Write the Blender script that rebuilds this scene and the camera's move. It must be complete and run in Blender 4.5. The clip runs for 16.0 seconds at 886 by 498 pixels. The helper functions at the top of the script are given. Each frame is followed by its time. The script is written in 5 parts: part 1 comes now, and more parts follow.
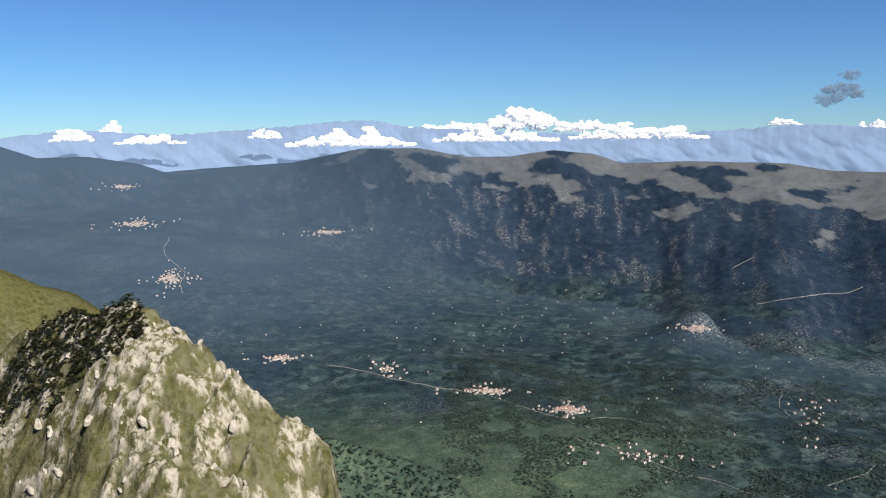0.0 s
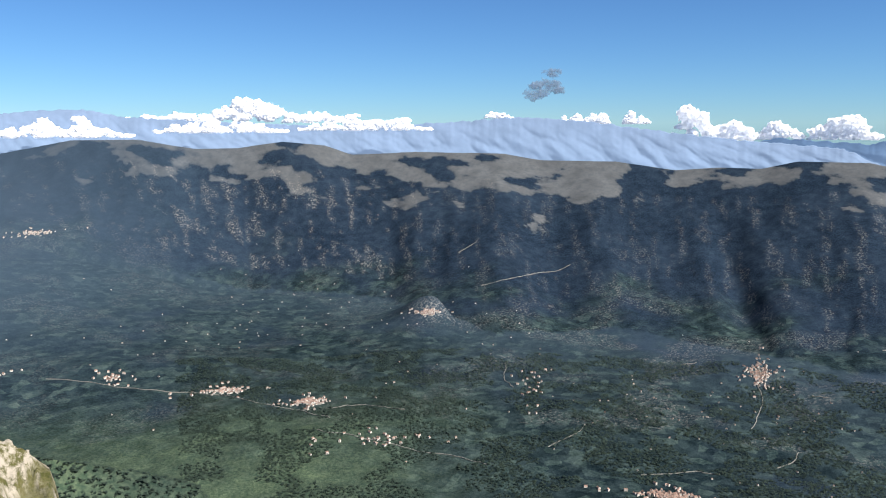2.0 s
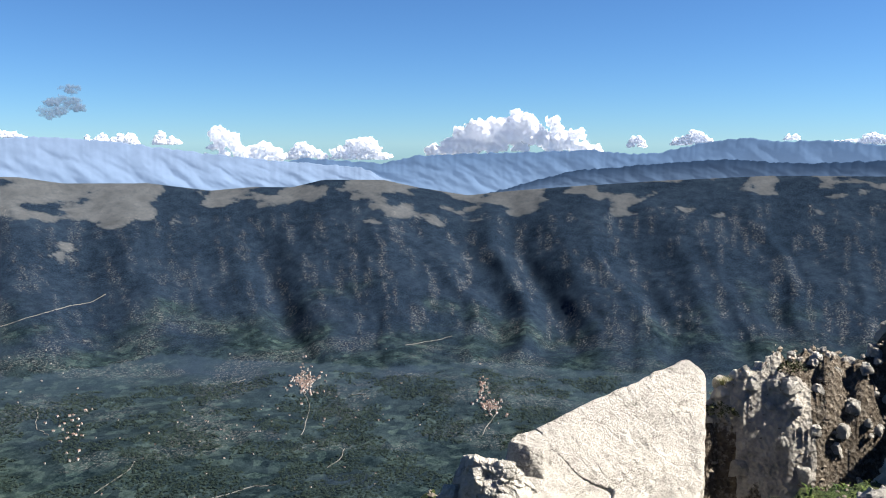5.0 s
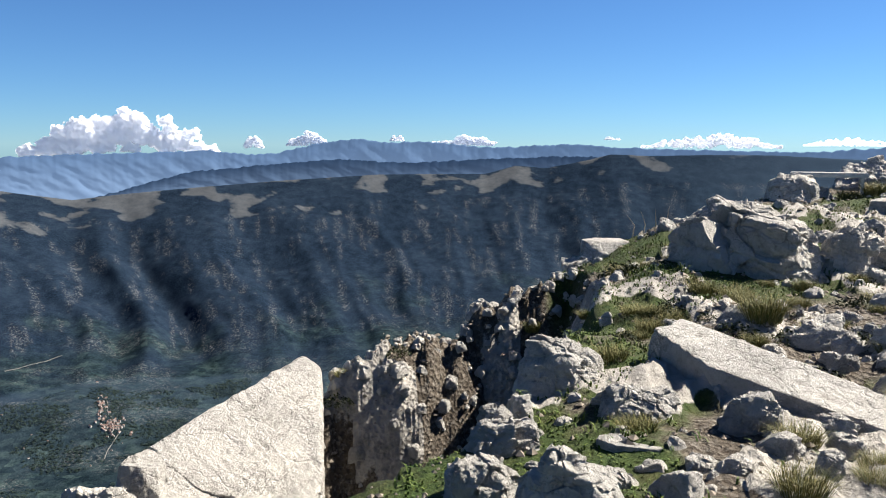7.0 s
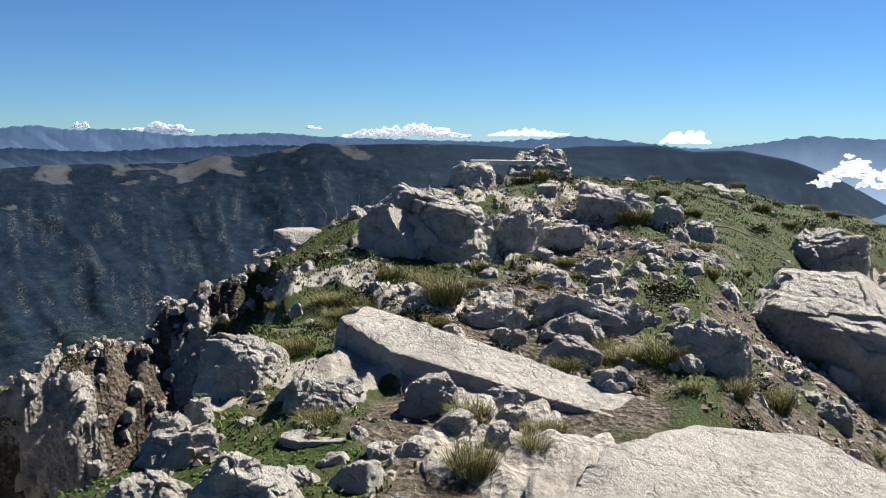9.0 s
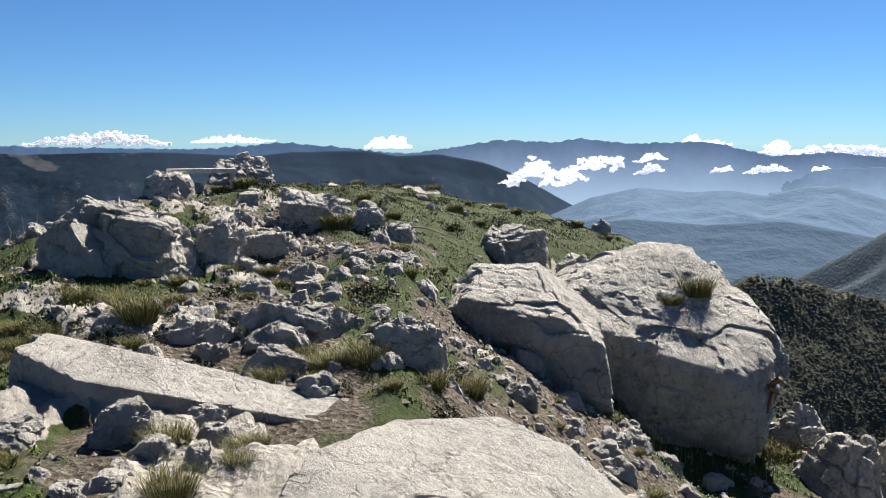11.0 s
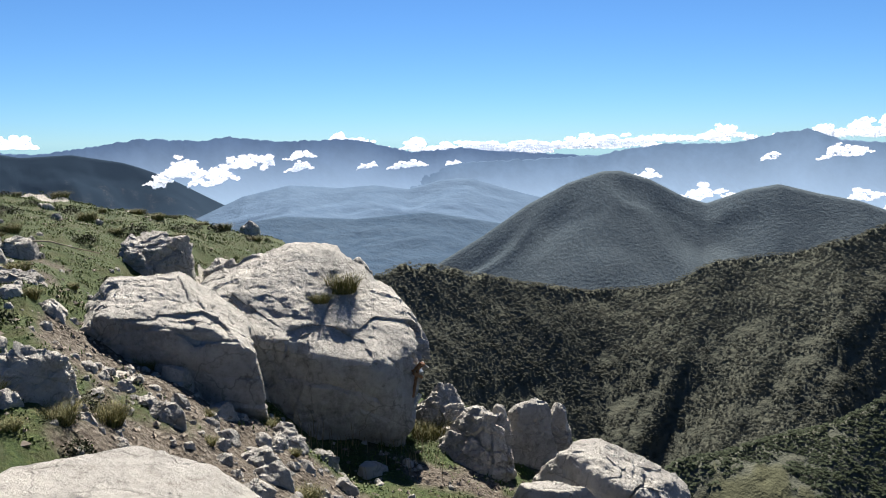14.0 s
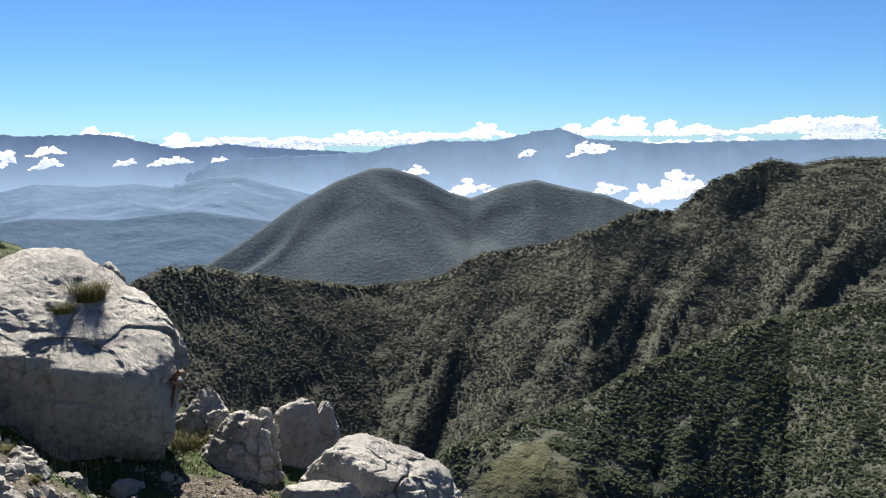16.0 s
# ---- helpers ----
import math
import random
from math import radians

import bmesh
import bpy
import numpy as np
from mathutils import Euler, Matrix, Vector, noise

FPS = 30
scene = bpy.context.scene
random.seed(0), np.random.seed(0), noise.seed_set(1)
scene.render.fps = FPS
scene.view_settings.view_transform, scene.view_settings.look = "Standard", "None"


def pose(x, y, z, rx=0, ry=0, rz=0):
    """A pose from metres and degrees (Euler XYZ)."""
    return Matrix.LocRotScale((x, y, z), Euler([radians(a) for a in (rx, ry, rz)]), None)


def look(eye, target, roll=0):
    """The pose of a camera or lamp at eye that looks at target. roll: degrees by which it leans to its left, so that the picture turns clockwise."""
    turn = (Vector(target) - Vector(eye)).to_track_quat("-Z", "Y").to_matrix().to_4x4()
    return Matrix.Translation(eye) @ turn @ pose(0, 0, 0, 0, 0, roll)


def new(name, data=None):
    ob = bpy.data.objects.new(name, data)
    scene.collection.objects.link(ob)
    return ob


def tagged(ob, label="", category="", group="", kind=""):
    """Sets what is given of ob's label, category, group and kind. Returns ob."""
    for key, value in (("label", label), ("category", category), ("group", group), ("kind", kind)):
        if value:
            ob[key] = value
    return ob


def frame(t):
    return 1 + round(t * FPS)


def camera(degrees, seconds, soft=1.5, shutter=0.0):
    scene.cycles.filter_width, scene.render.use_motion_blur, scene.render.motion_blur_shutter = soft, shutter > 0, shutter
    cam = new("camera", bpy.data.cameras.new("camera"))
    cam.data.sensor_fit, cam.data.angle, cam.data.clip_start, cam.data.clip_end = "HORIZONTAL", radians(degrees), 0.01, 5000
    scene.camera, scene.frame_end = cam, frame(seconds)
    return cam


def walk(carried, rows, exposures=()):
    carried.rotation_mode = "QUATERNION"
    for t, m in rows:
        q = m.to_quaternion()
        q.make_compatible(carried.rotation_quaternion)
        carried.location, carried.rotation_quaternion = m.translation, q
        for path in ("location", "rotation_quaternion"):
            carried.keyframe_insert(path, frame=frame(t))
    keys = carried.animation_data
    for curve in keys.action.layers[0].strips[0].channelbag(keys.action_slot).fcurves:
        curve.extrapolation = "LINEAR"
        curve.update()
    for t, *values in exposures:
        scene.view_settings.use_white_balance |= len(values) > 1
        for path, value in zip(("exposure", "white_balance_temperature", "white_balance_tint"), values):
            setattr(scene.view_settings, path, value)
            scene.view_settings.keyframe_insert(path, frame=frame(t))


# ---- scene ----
cam = camera(56.18, 16.0, soft=1.1)
PATH = [
    (0.0, pose(0.030, -0.018, 1.600, 82.040, 0.385, -0.000)),
    (0.5, pose(-0.002, 0.007, 1.600, 82.054, 0.310, -4.944)),
    (1.0, pose(-0.036, 0.033, 1.600, 81.941, 0.278, -9.433)),
    (1.5, pose(-0.070, 0.060, 1.599, 81.609, 0.226, -13.877)),
    (2.0, pose(-0.105, 0.086, 1.597, 81.386, 0.089, -18.350)),
    (2.5, pose(-0.139, 0.111, 1.592, 81.105, 0.053, -22.825)),
    (3.0, pose(-0.170, 0.133, 1.589, 81.287, 0.220, -27.821)),
    (3.5, pose(-0.193, 0.146, 1.598, 81.535, 0.512, -33.355)),
    (4.0, pose(-0.197, 0.137, 1.601, 81.755, 0.341, -38.999)),
    (4.2, pose(-0.196, 0.133, 1.595, 81.901, 0.114, -41.325)),
    (6.3, pose(-0.075, 0.087, 1.603, 83.292, 0.203, -64.759)),
    (6.5, pose(-0.063, 0.079, 1.601, 83.129, 0.080, -67.899)),
    (7.0, pose(-0.044, 0.056, 1.597, 82.915, -0.259, -75.351)),
    (7.5, pose(-0.035, 0.039, 1.595, 82.523, -0.412, -81.666)),
    (8.0, pose(0.000, -0.000, 1.600, 82.478, -0.156, -86.013)),
    (8.5, pose(0.042, -0.038, 1.600, 82.218, -0.260, -90.077)),
    (9.0, pose(0.108, -0.083, 1.596, 82.292, -0.589, -95.559)),
    (9.5, pose(0.121, -0.096, 1.597, 82.510, -0.032, -101.865)),
    (9.7, pose(0.122, -0.102, 1.592, 82.558, 0.078, -104.123)),
    (11.8, pose(0.069, -0.208, 1.630, 82.925, -0.153, -121.641)),
    (12.0, pose(0.070, -0.213, 1.637, 82.959, -0.213, -123.299)),
    (12.5, pose(0.066, -0.226, 1.638, 83.081, -0.142, -126.844)),
    (13.0, pose(0.076, -0.238, 1.637, 83.200, 0.143, -130.336)),
    (13.5, pose(0.092, -0.247, 1.642, 82.941, 0.508, -135.165)),
    (14.0, pose(0.067, -0.287, 1.647, 82.509, 0.642, -139.122)),
    (14.5, pose(0.030, -0.309, 1.647, 82.211, 0.404, -142.357)),
    (15.0, pose(0.002, -0.348, 1.648, 81.969, 0.240, -145.936)),
    (15.5, pose(-0.025, -0.372, 1.646, 81.843, 0.240, -149.906)),
    (16.0, pose(-0.034, -0.357, 1.660, 82.183, 0.210, -154.802)),
]
walk(cam, PATH, exposures=[(0, 1.62), (2, 1.82), (4, 1.98), (7, 1.88), (9, 1.62), (12.5, 1.66), (16, 1.74)])

# ---- light ----
SUN_AZ, SUN_EL = 140.0, 44.0      # degrees clockwise from +y, and above the horizon


def toward(az, el):
    a, e = radians(az), radians(el)
    return Vector((math.sin(a) * math.cos(e), math.cos(a) * math.cos(e), math.sin(e)))


world = bpy.data.worlds.new("sky")
scene.world = world
world.use_nodes = True
wn = world.node_tree.nodes
sky = wn.new("ShaderNodeTexSky")
sky.sky_type = "NISHITA"
sky.sun_disc = False
sky.sun_elevation = radians(SUN_EL)
sky.sun_rotation = radians(SUN_AZ)
sky.altitude = 2500
sky.air_density = 1.0
sky.dust_density = 0.0
sky.ozone_density = 4.0
tint = wn.new("ShaderNodeMix")
tint.data_type, tint.blend_type = "RGBA", "MULTIPLY"
tint.inputs[0].default_value = 1.0
tint.inputs[7].default_value = (0.60, 0.91, 1.21, 1)
world.node_tree.links.new(sky.outputs[0], tint.inputs[6])
world.node_tree.links.new(tint.outputs[2], wn["Background"].inputs[0])
wn["Background"].inputs[1].default_value = 0.027

sun = new("sun", bpy.data.lights.new("sun", "SUN"))
sun.data.energy = 5.0
sun.data.angle = radians(0.5)
sun.data.color = (1.0, 0.93, 0.82)
sun.matrix_world = look(toward(SUN_AZ, SUN_EL) * 100, (0, 0, 0))


# ---- noise on arrays ----
def grad_noise(x, y, seed=0):
    xi, yi = np.floor(x).astype(np.int64), np.floor(y).astype(np.int64)
    xf, yf = x - xi, y - yi

    def corner(ix, iy, dx, dy):
        h = (ix * 374761393 + iy * 668265263 + seed * 1442695041) & 0xFFFFFFFF
        h = ((h ^ (h >> 13)) * 1274126177) & 0xFFFFFFFF
        a = ((h ^ (h >> 16)) & 0xFFFF) * (2 * math.pi / 65536)
        return np.cos(a) * dx + np.sin(a) * dy

    u, v = xf * xf * xf * (xf * (xf * 6 - 15) + 10), yf * yf * yf * (yf * (yf * 6 - 15) + 10)
    a, b = corner(xi, yi, xf, yf), corner(xi + 1, yi, xf - 1, yf)
    c, d = corner(xi, yi + 1, xf, yf - 1), corner(xi + 1, yi + 1, xf - 1, yf - 1)
    return 1.5 * ((a * (1 - u) + b * u) * (1 - v) + (c * (1 - u) + d * u) * v)


def fbm(x, y, octaves=5, seed=0, gain=0.5):
    out, amp = 0.0, 1.0
    for i in range(octaves):
        out = out + amp * grad_noise(x, y, seed + 17 * i)
        x, y, amp = x * 2.03 + 11.7, y * 2.03 - 5.1, amp * gain
    return out


def smooth(a, b, x):
    t = np.clip((x - a) / (b - a), 0, 1)
    return t * t * (3 - 2 * t)


def curve(az, pairs):
    p = np.array(pairs, float)
    return np.interp(az, p[:, 0], p[:, 1])


# ---- materials ----
def material(name, rough=0.9):
    m = bpy.data.materials.new(name)
    m.use_nodes = True
    b = m.node_tree.nodes["Principled BSDF"]
    b.inputs["Roughness"].default_value = rough
    b.inputs["Specular IOR Level"].default_value = 0.2
    return m, m.node_tree.nodes, m.node_tree.links, b


def noise_node(nodes, links, scale, detail=6, vec=None, rough=0.6, kind="ShaderNodeTexNoise"):
    n = nodes.new(kind)
    n.inputs["Scale"].default_value = scale
    if kind == "ShaderNodeTexNoise":
        n.inputs["Detail"].default_value = detail
        n.inputs["Roughness"].default_value = rough
    if vec is not None:
        links.new(vec, n.inputs["Vector"])
    return n


def ramp(nodes, links, fac, stops):
    r = nodes.new("ShaderNodeValToRGB")
    e = r.color_ramp.elements
    while len(e) < len(stops):
        e.new(0.5)
    for k, (p, c) in zip(e, stops):
        k.position = p
        k.color = (*c, 1) if len(c) == 3 else c
    links.new(fac, r.inputs[0])
    return r.outputs[0]


def mix(nodes, links, fac, a, b, how="MIX"):
    n = nodes.new("ShaderNodeMix")
    n.data_type, n.blend_type = "RGBA", how
    for sock, v in ((n.inputs[0], fac), (n.inputs[6], a), (n.inputs[7], b)):
        if isinstance(v, (int, float)):
            sock.default_value = v
        elif isinstance(v, tuple):
            sock.default_value = (*v, 1)
        else:
            links.new(v, sock)
    return n.outputs[2]


def math_node(nodes, links, op, a, b):
    n = nodes.new("ShaderNodeMath")
    n.operation = op
    n.use_clamp = op in ("MULTIPLY", "ADD", "SUBTRACT")
    for sock, v in zip(n.inputs, (a, b)):
        if isinstance(v, (int, float)):
            sock.default_value = v
        else:
            links.new(v, sock)
    return n.outputs[0]


def bump(nodes, links, shader, height, strength, distance):
    n = nodes.new("ShaderNodeBump")
    n.inputs["Strength"].default_value = strength
    n.inputs["Distance"].default_value = distance
    links.new(height, n.inputs["Height"])
    links.new(n.outputs[0], shader.inputs["Normal"])


def attribute(nodes, name):
    n = nodes.new("ShaderNodeAttribute")
    n.attribute_name = name
    return n.outputs["Fac"]


def attribute_sum(nodes, links, name, other):
    """Half a cover's value plus half of another value's."""
    n = nodes.new("ShaderNodeMath")
    n.operation = "MULTIPLY_ADD"
    links.new(attribute(nodes, name), n.inputs[0])
    n.inputs[1].default_value = 0.5
    h = nodes.new("ShaderNodeMath")
    h.operation = "MULTIPLY"
    h.inputs[1].default_value = 0.55
    links.new(other, h.inputs[0])
    links.new(h.outputs[0], n.inputs[2])
    return n.outputs[0]


def place(nodes):
    return nodes.new("ShaderNodeNewGeometry").outputs["Position"]


def limestone():
    m, n, l, b = material("limestone", 0.85)
    p = place(n)
    big = noise_node(n, l, 1.1, 7, p)
    fine = noise_node(n, l, 11, 10, p, 0.72)
    seam = noise_node(n, l, 2.1, 4, p, 0.55)
    cr = ramp(n, l, seam.outputs[0], [(0.484, (1, 1, 1)), (0.497, (0.12, 0.12, 0.12)), (0.503, (0.12, 0.12, 0.12)), (0.516, (1, 1, 1))])
    grain = noise_node(n, l, 42, 6, p, 0.7)
    col = ramp(n, l, big.outputs[0], [(0.3, (0.225, 0.217, 0.204)), (0.5, (0.335, 0.320, 0.296)), (0.7, (0.400, 0.380, 0.345))])
    pits = ramp(n, l, fine.outputs[0], [(0.30, (0.30, 0.28, 0.26)), (0.42, (0.82, 0.82, 0.82)), (0.58, (1, 1, 1))])
    col = mix(n, l, 0.8, col, pits, "MULTIPLY")
    lich = ramp(n, l, noise_node(n, l, 2.6, 9, p, 0.78).outputs[0], [(0.52, (0, 0, 0)), (0.64, (1, 1, 1))])
    col = mix(n, l, math_node(n, l, "MULTIPLY", lich, 0.5), col, (0.1216, 0.1178, 0.1125))
    open_crack = ramp(n, l, noise_node(n, l, 1.7, 3, p).outputs[0], [(0.42, (0, 0, 0)), (0.55, (1, 1, 1))])
    col = mix(n, l, math_node(n, l, "MULTIPLY", open_crack, 0.3), col, mix(n, l, 1.0, col, cr, "MULTIPLY"))
    joint = n.new("ShaderNodeTexVoronoi")
    joint.feature = "DISTANCE_TO_EDGE"
    joint.inputs["Scale"].default_value = 1.9
    l.new(mix(n, l, 0.45, p, noise_node(n, l, 2.4, 5, p, 0.6).outputs["Color"], "ADD"), joint.inputs["Vector"])
    gap = ramp(n, l, joint.outputs["Distance"], [(0.0, (0, 0, 0)), (0.010, (0.35, 0.35, 0.35)), (0.022, (1, 1, 1))])
    some = ramp(n, l, noise_node(n, l, 1.3, 2, p).outputs[0], [(0.46, (0, 0, 0)), (0.60, (0.42, 0.42, 0.42))])
    col = mix(n, l, some, col, mix(n, l, 1.0, col, gap, "MULTIPLY"))
    l.new(col, b.inputs["Base Color"])
    h = math_node(n, l, "ADD", math_node(n, l, "MULTIPLY", fine.outputs[0], 0.55), math_node(n, l, "ADD", math_node(n, l, "MULTIPLY", cr, 0.10), math_node(n, l, "MULTIPLY", grain.outputs[0], 0.18)))
    bump(n, l, b, h, 1.0, 0.09)
    return m


def summit_ground():
    """Thin turf, gravel and bare limestone of the summit, by the sheet's own cover."""
    m, n, l, b = material("summit_turf_and_gravel", 0.95)
    p = place(n)
    g = attribute(n, "turf")
    fine = noise_node(n, l, 30, 6, p, 0.7)
    mid = noise_node(n, l, 5, 6, p)
    stones = noise_node(n, l, 22, vec=p, kind="ShaderNodeTexVoronoi")
    gravel = ramp(n, l, stones.outputs["Color"], [(0.1, (0.04942, 0.03954, 0.02966)), (0.5, (0.1038, 0.08897, 0.07314)), (0.9, (0.168, 0.1508, 0.1285))])
    soil = ramp(n, l, mid.outputs[0], [(0.35, (0.02675, 0.01848, 0.01216)), (0.6, (0.07296, 0.05837, 0.04378))])
    gravel = mix(n, l, ramp(n, l, fine.outputs[0], [(0.42, (1, 1, 1)), (0.6, (0, 0, 0))]), gravel, soil)
    turf = ramp(n, l, fine.outputs[0], [(0.3, (0.008, 0.017, 0.0026)), (0.5, (0.022, 0.040, 0.0065)), (0.72, (0.055, 0.070, 0.017))])
    dry = ramp(n, l, mid.outputs[0], [(0.45, (0, 0, 0)), (0.65, (1, 1, 1))])
    turf = mix(n, l, math_node(n, l, "MULTIPLY", dry, 0.5), turf, (0.04845, 0.03876, 0.01696))
    col = mix(n, l, g, gravel, turf)
    bare = ramp(n, l, attribute_sum(n, l, "open", noise_node(n, l, 9, 6, p, 0.7).outputs[0]), [(0.50, (0, 0, 0)), (0.56, (1, 1, 1))])
    rock_col = ramp(n, l, noise_node(n, l, 3.2, 8, p, 0.7).outputs[0], [(0.3, (0.1275, 0.119, 0.1105)), (0.5, (0.272, 0.255, 0.2312)), (0.7, (0.34, 0.3187, 0.2848))])
    col = mix(n, l, bare, col, rock_col)
    l.new(col, b.inputs["Base Color"])
    lumps = math_node(n, l, "MULTIPLY", stones.outputs["Distance"], math_node(n, l, "SUBTRACT", 0.7, math_node(n, l, "MULTIPLY", g, 0.7)))
    h = math_node(n, l, "ADD", lumps, math_node(n, l, "MULTIPLY", fine.outputs[0], 0.6))
    bump(n, l, b, h, 0.9, 0.06)
    return m


def hillside(name, dark, light, bare, scale, clump, stone=(0.42, 0.41, 0.39), speck=(0.50, 0.60), haze_tint=None, plots=0.0, relief=0.8, wild=None, lush=None):
    """Wooded slopes with pale clearings, by the sheet's own cover."""
    m, n, l, b = material(name, 1.0)
    b.inputs["Specular IOR Level"].default_value = 0.0
    p = place(n)
    cl = noise_node(n, l, 1 / clump, 4, p, 0.65)
    big = noise_node(n, l, 1 / scale, 6, p)
    wood = ramp(n, l, cl.outputs[0], [(0.38, dark), (0.62, light)])
    wood = mix(n, l, ramp(n, l, big.outputs[0], [(0.40, (0, 0, 0)), (0.62, (0.55, 0.55, 0.55))]), wood, light)
    if plots:
        cells = noise_node(n, l, 1 / plots, vec=mix(n, l, 0.1, p, noise_node(n, l, 1 / plots, 4, p).outputs["Color"]), kind="ShaderNodeTexVoronoi")
        tone = ramp(n, l, cells.outputs["Color"], [(0.25, (0.6, 0.65, 0.7)), (0.6, (1, 1, 1)), (0.80, (1.9, 1.8, 1.55))])
        wood = mix(n, l, 0.8, wood, tone, "MULTIPLY")
        hedge = ramp(n, l, noise_node(n, l, 1 / 30, 8, p, 0.8).outputs[0], [(0.40, (0.45, 0.5, 0.5)), (0.56, (1, 1, 1))])
        wood = mix(n, l, 0.9, wood, hedge, "MULTIPLY")
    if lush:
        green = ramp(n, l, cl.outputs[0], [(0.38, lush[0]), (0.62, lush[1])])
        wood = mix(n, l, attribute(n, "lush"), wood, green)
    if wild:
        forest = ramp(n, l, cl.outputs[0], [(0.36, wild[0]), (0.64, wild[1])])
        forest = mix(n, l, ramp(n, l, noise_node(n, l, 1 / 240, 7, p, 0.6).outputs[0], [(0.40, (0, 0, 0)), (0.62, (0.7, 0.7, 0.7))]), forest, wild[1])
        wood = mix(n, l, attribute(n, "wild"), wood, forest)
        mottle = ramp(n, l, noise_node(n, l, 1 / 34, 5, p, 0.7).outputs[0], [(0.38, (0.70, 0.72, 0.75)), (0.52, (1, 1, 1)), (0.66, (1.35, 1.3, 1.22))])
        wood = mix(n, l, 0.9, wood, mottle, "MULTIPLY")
    rag = noise_node(n, l, 1 / (clump * 4), 8, p, 0.7)
    share = ramp(n, l, attribute_sum(n, l, "open", rag.outputs[0]), [(0.50, (0, 0, 0)), (0.62, (0.6, 0.6, 0.6)), (0.80, (1, 1, 1))])
    col = mix(n, l, share, wood, mix(n, l, ramp(n, l, big.outputs[0], [(0.3, (0, 0, 0)), (0.7, (0.7, 0.7, 0.7))]), bare, tuple(c * 0.55 for c in bare)))
    # far parts blend to a haze colour painted into the base
    if haze_tint:
        col = mix(n, l, math_node(n, l, "MULTIPLY", attribute(n, "tone"), 0.8), col, haze_tint)
    tall = n.new("ShaderNodeVectorMath")
    tall.operation = "MULTIPLY"
    tall.inputs[1].default_value = (1, 1, 0.4)
    l.new(p, tall.inputs[0])
    specks = noise_node(n, l, 1 / (clump * 1.2), 8, tall.outputs[0], 0.75)
    sp = ramp(n, l, specks.outputs[0], [(speck[0], (0, 0, 0)), (speck[1], (1, 1, 1))])
    col = mix(n, l, math_node(n, l, "MULTIPLY", sp, attribute(n, "scar")), col, stone)
    l.new(col, b.inputs["Base Color"])
    bump(n, l, b, cl.outputs[0], relief, clump * 0.5)
    return m


def plain(name, colour, rough=0.8, metal=0.0, vary=0.25, scale=8.0):
    m, n, l, b = material(name, rough)
    b.inputs["Metallic"].default_value = metal
    t = noise_node(n, l, scale, 6, place(n))
    lo = tuple(c * (1 - vary) for c in colour)
    hi = tuple(min(1, c * (1 + vary)) for c in colour)
    l.new(ramp(n, l, t.outputs[0], [(0.3, lo), (0.7, hi)]), b.inputs["Base Color"])
    return m


STONE = limestone()
SUMMIT = summit_ground()
SPUR = hillside("limestone_spur_turf", (0.0228, 0.02584, 0.00912), (0.05472, 0.0532, 0.0228), (0.0646, 0.0646, 0.0266), 20, 1.6, (0.19, 0.1748, 0.152), (0.44, 0.56))
FLANK = hillside("beech_wood", (0.056, 0.061, 0.051), (0.080, 0.083, 0.066), (0.068, 0.0704, 0.0464), 90, 9)
# field and forest colours blued: distance haze painted into them
VALLEY = hillside("hazed_valley_fields_and_ridge_woods", (0.0060, 0.0125, 0.0165), (0.0185, 0.0290, 0.0330), (0.058, 0.064, 0.072), 60, 5, (0.150, 0.148, 0.145), (0.52, 0.60), (0.027, 0.043, 0.066), 20, 0.55,
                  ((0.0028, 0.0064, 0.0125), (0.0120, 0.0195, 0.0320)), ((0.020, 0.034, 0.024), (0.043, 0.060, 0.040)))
# bluer, paler copies of the wooded slopes, with haze put into the base colour
BLUE = hillside("hazed_wood_of_the_peaks", (0.056, 0.074, 0.092), (0.076, 0.094, 0.108), (0.09, 0.10, 0.10), 200, 9, relief=0.8)
HAZY = hillside("hazed_lowland", (0.088, 0.132, 0.200), (0.104, 0.152, 0.222), (0.12, 0.168, 0.235), 300, 60, relief=0.3)
HAZY_NEAR = hillside("hazed_lowland_hills", (0.050, 0.080, 0.124), (0.066, 0.098, 0.142), (0.09, 0.12, 0.16), 200, 40, relief=0.4)

# ---- the ground: one sheet from underfoot to the far ridge ----
EYE = 1.6
EDGE = [(-34, 3), (34, 3), (42, 4.2), (47, 5.6), (53, 6.8), (58, 7.4), (62, 8.0), (68, 8.5), (75, 8.9), (79, 9.2), (84, 9.6), (92, 10.6), (98, 13), (105, 15),
        (110, 15.5), (114, 16), (118, 16.5), (121, 17), (124, 17), (127.5, 16), (130, 15), (134.5, 13), (138, 12), (148, 12), (156, 11), (166, 7), (178, 4)]
RIM_EL = [(-34, -.5), (-28, -.6), (-26, -1.36), (-23, -1.34), (-20, -1.85), (-18.5, -2.4), (-15.7, -2.2), (-10.2, -1.9), (-7.9, -1.45),
          (-5.6, -1), (-1.7, -1), (1.8, -1.64), (4.5, -1.6), (7.5, -1.2), (10.2, -1.44), (12.1, -2.1), (16.5, -1.93), (22.5, -2.05),
          (25.1, -2.5), (30, -2.55), (33.9, -3.1), (36.7, -2.88), (39.3, -2.92), (41.4, -2.42), (45.5, -2.45), (47.9, -2.97)]
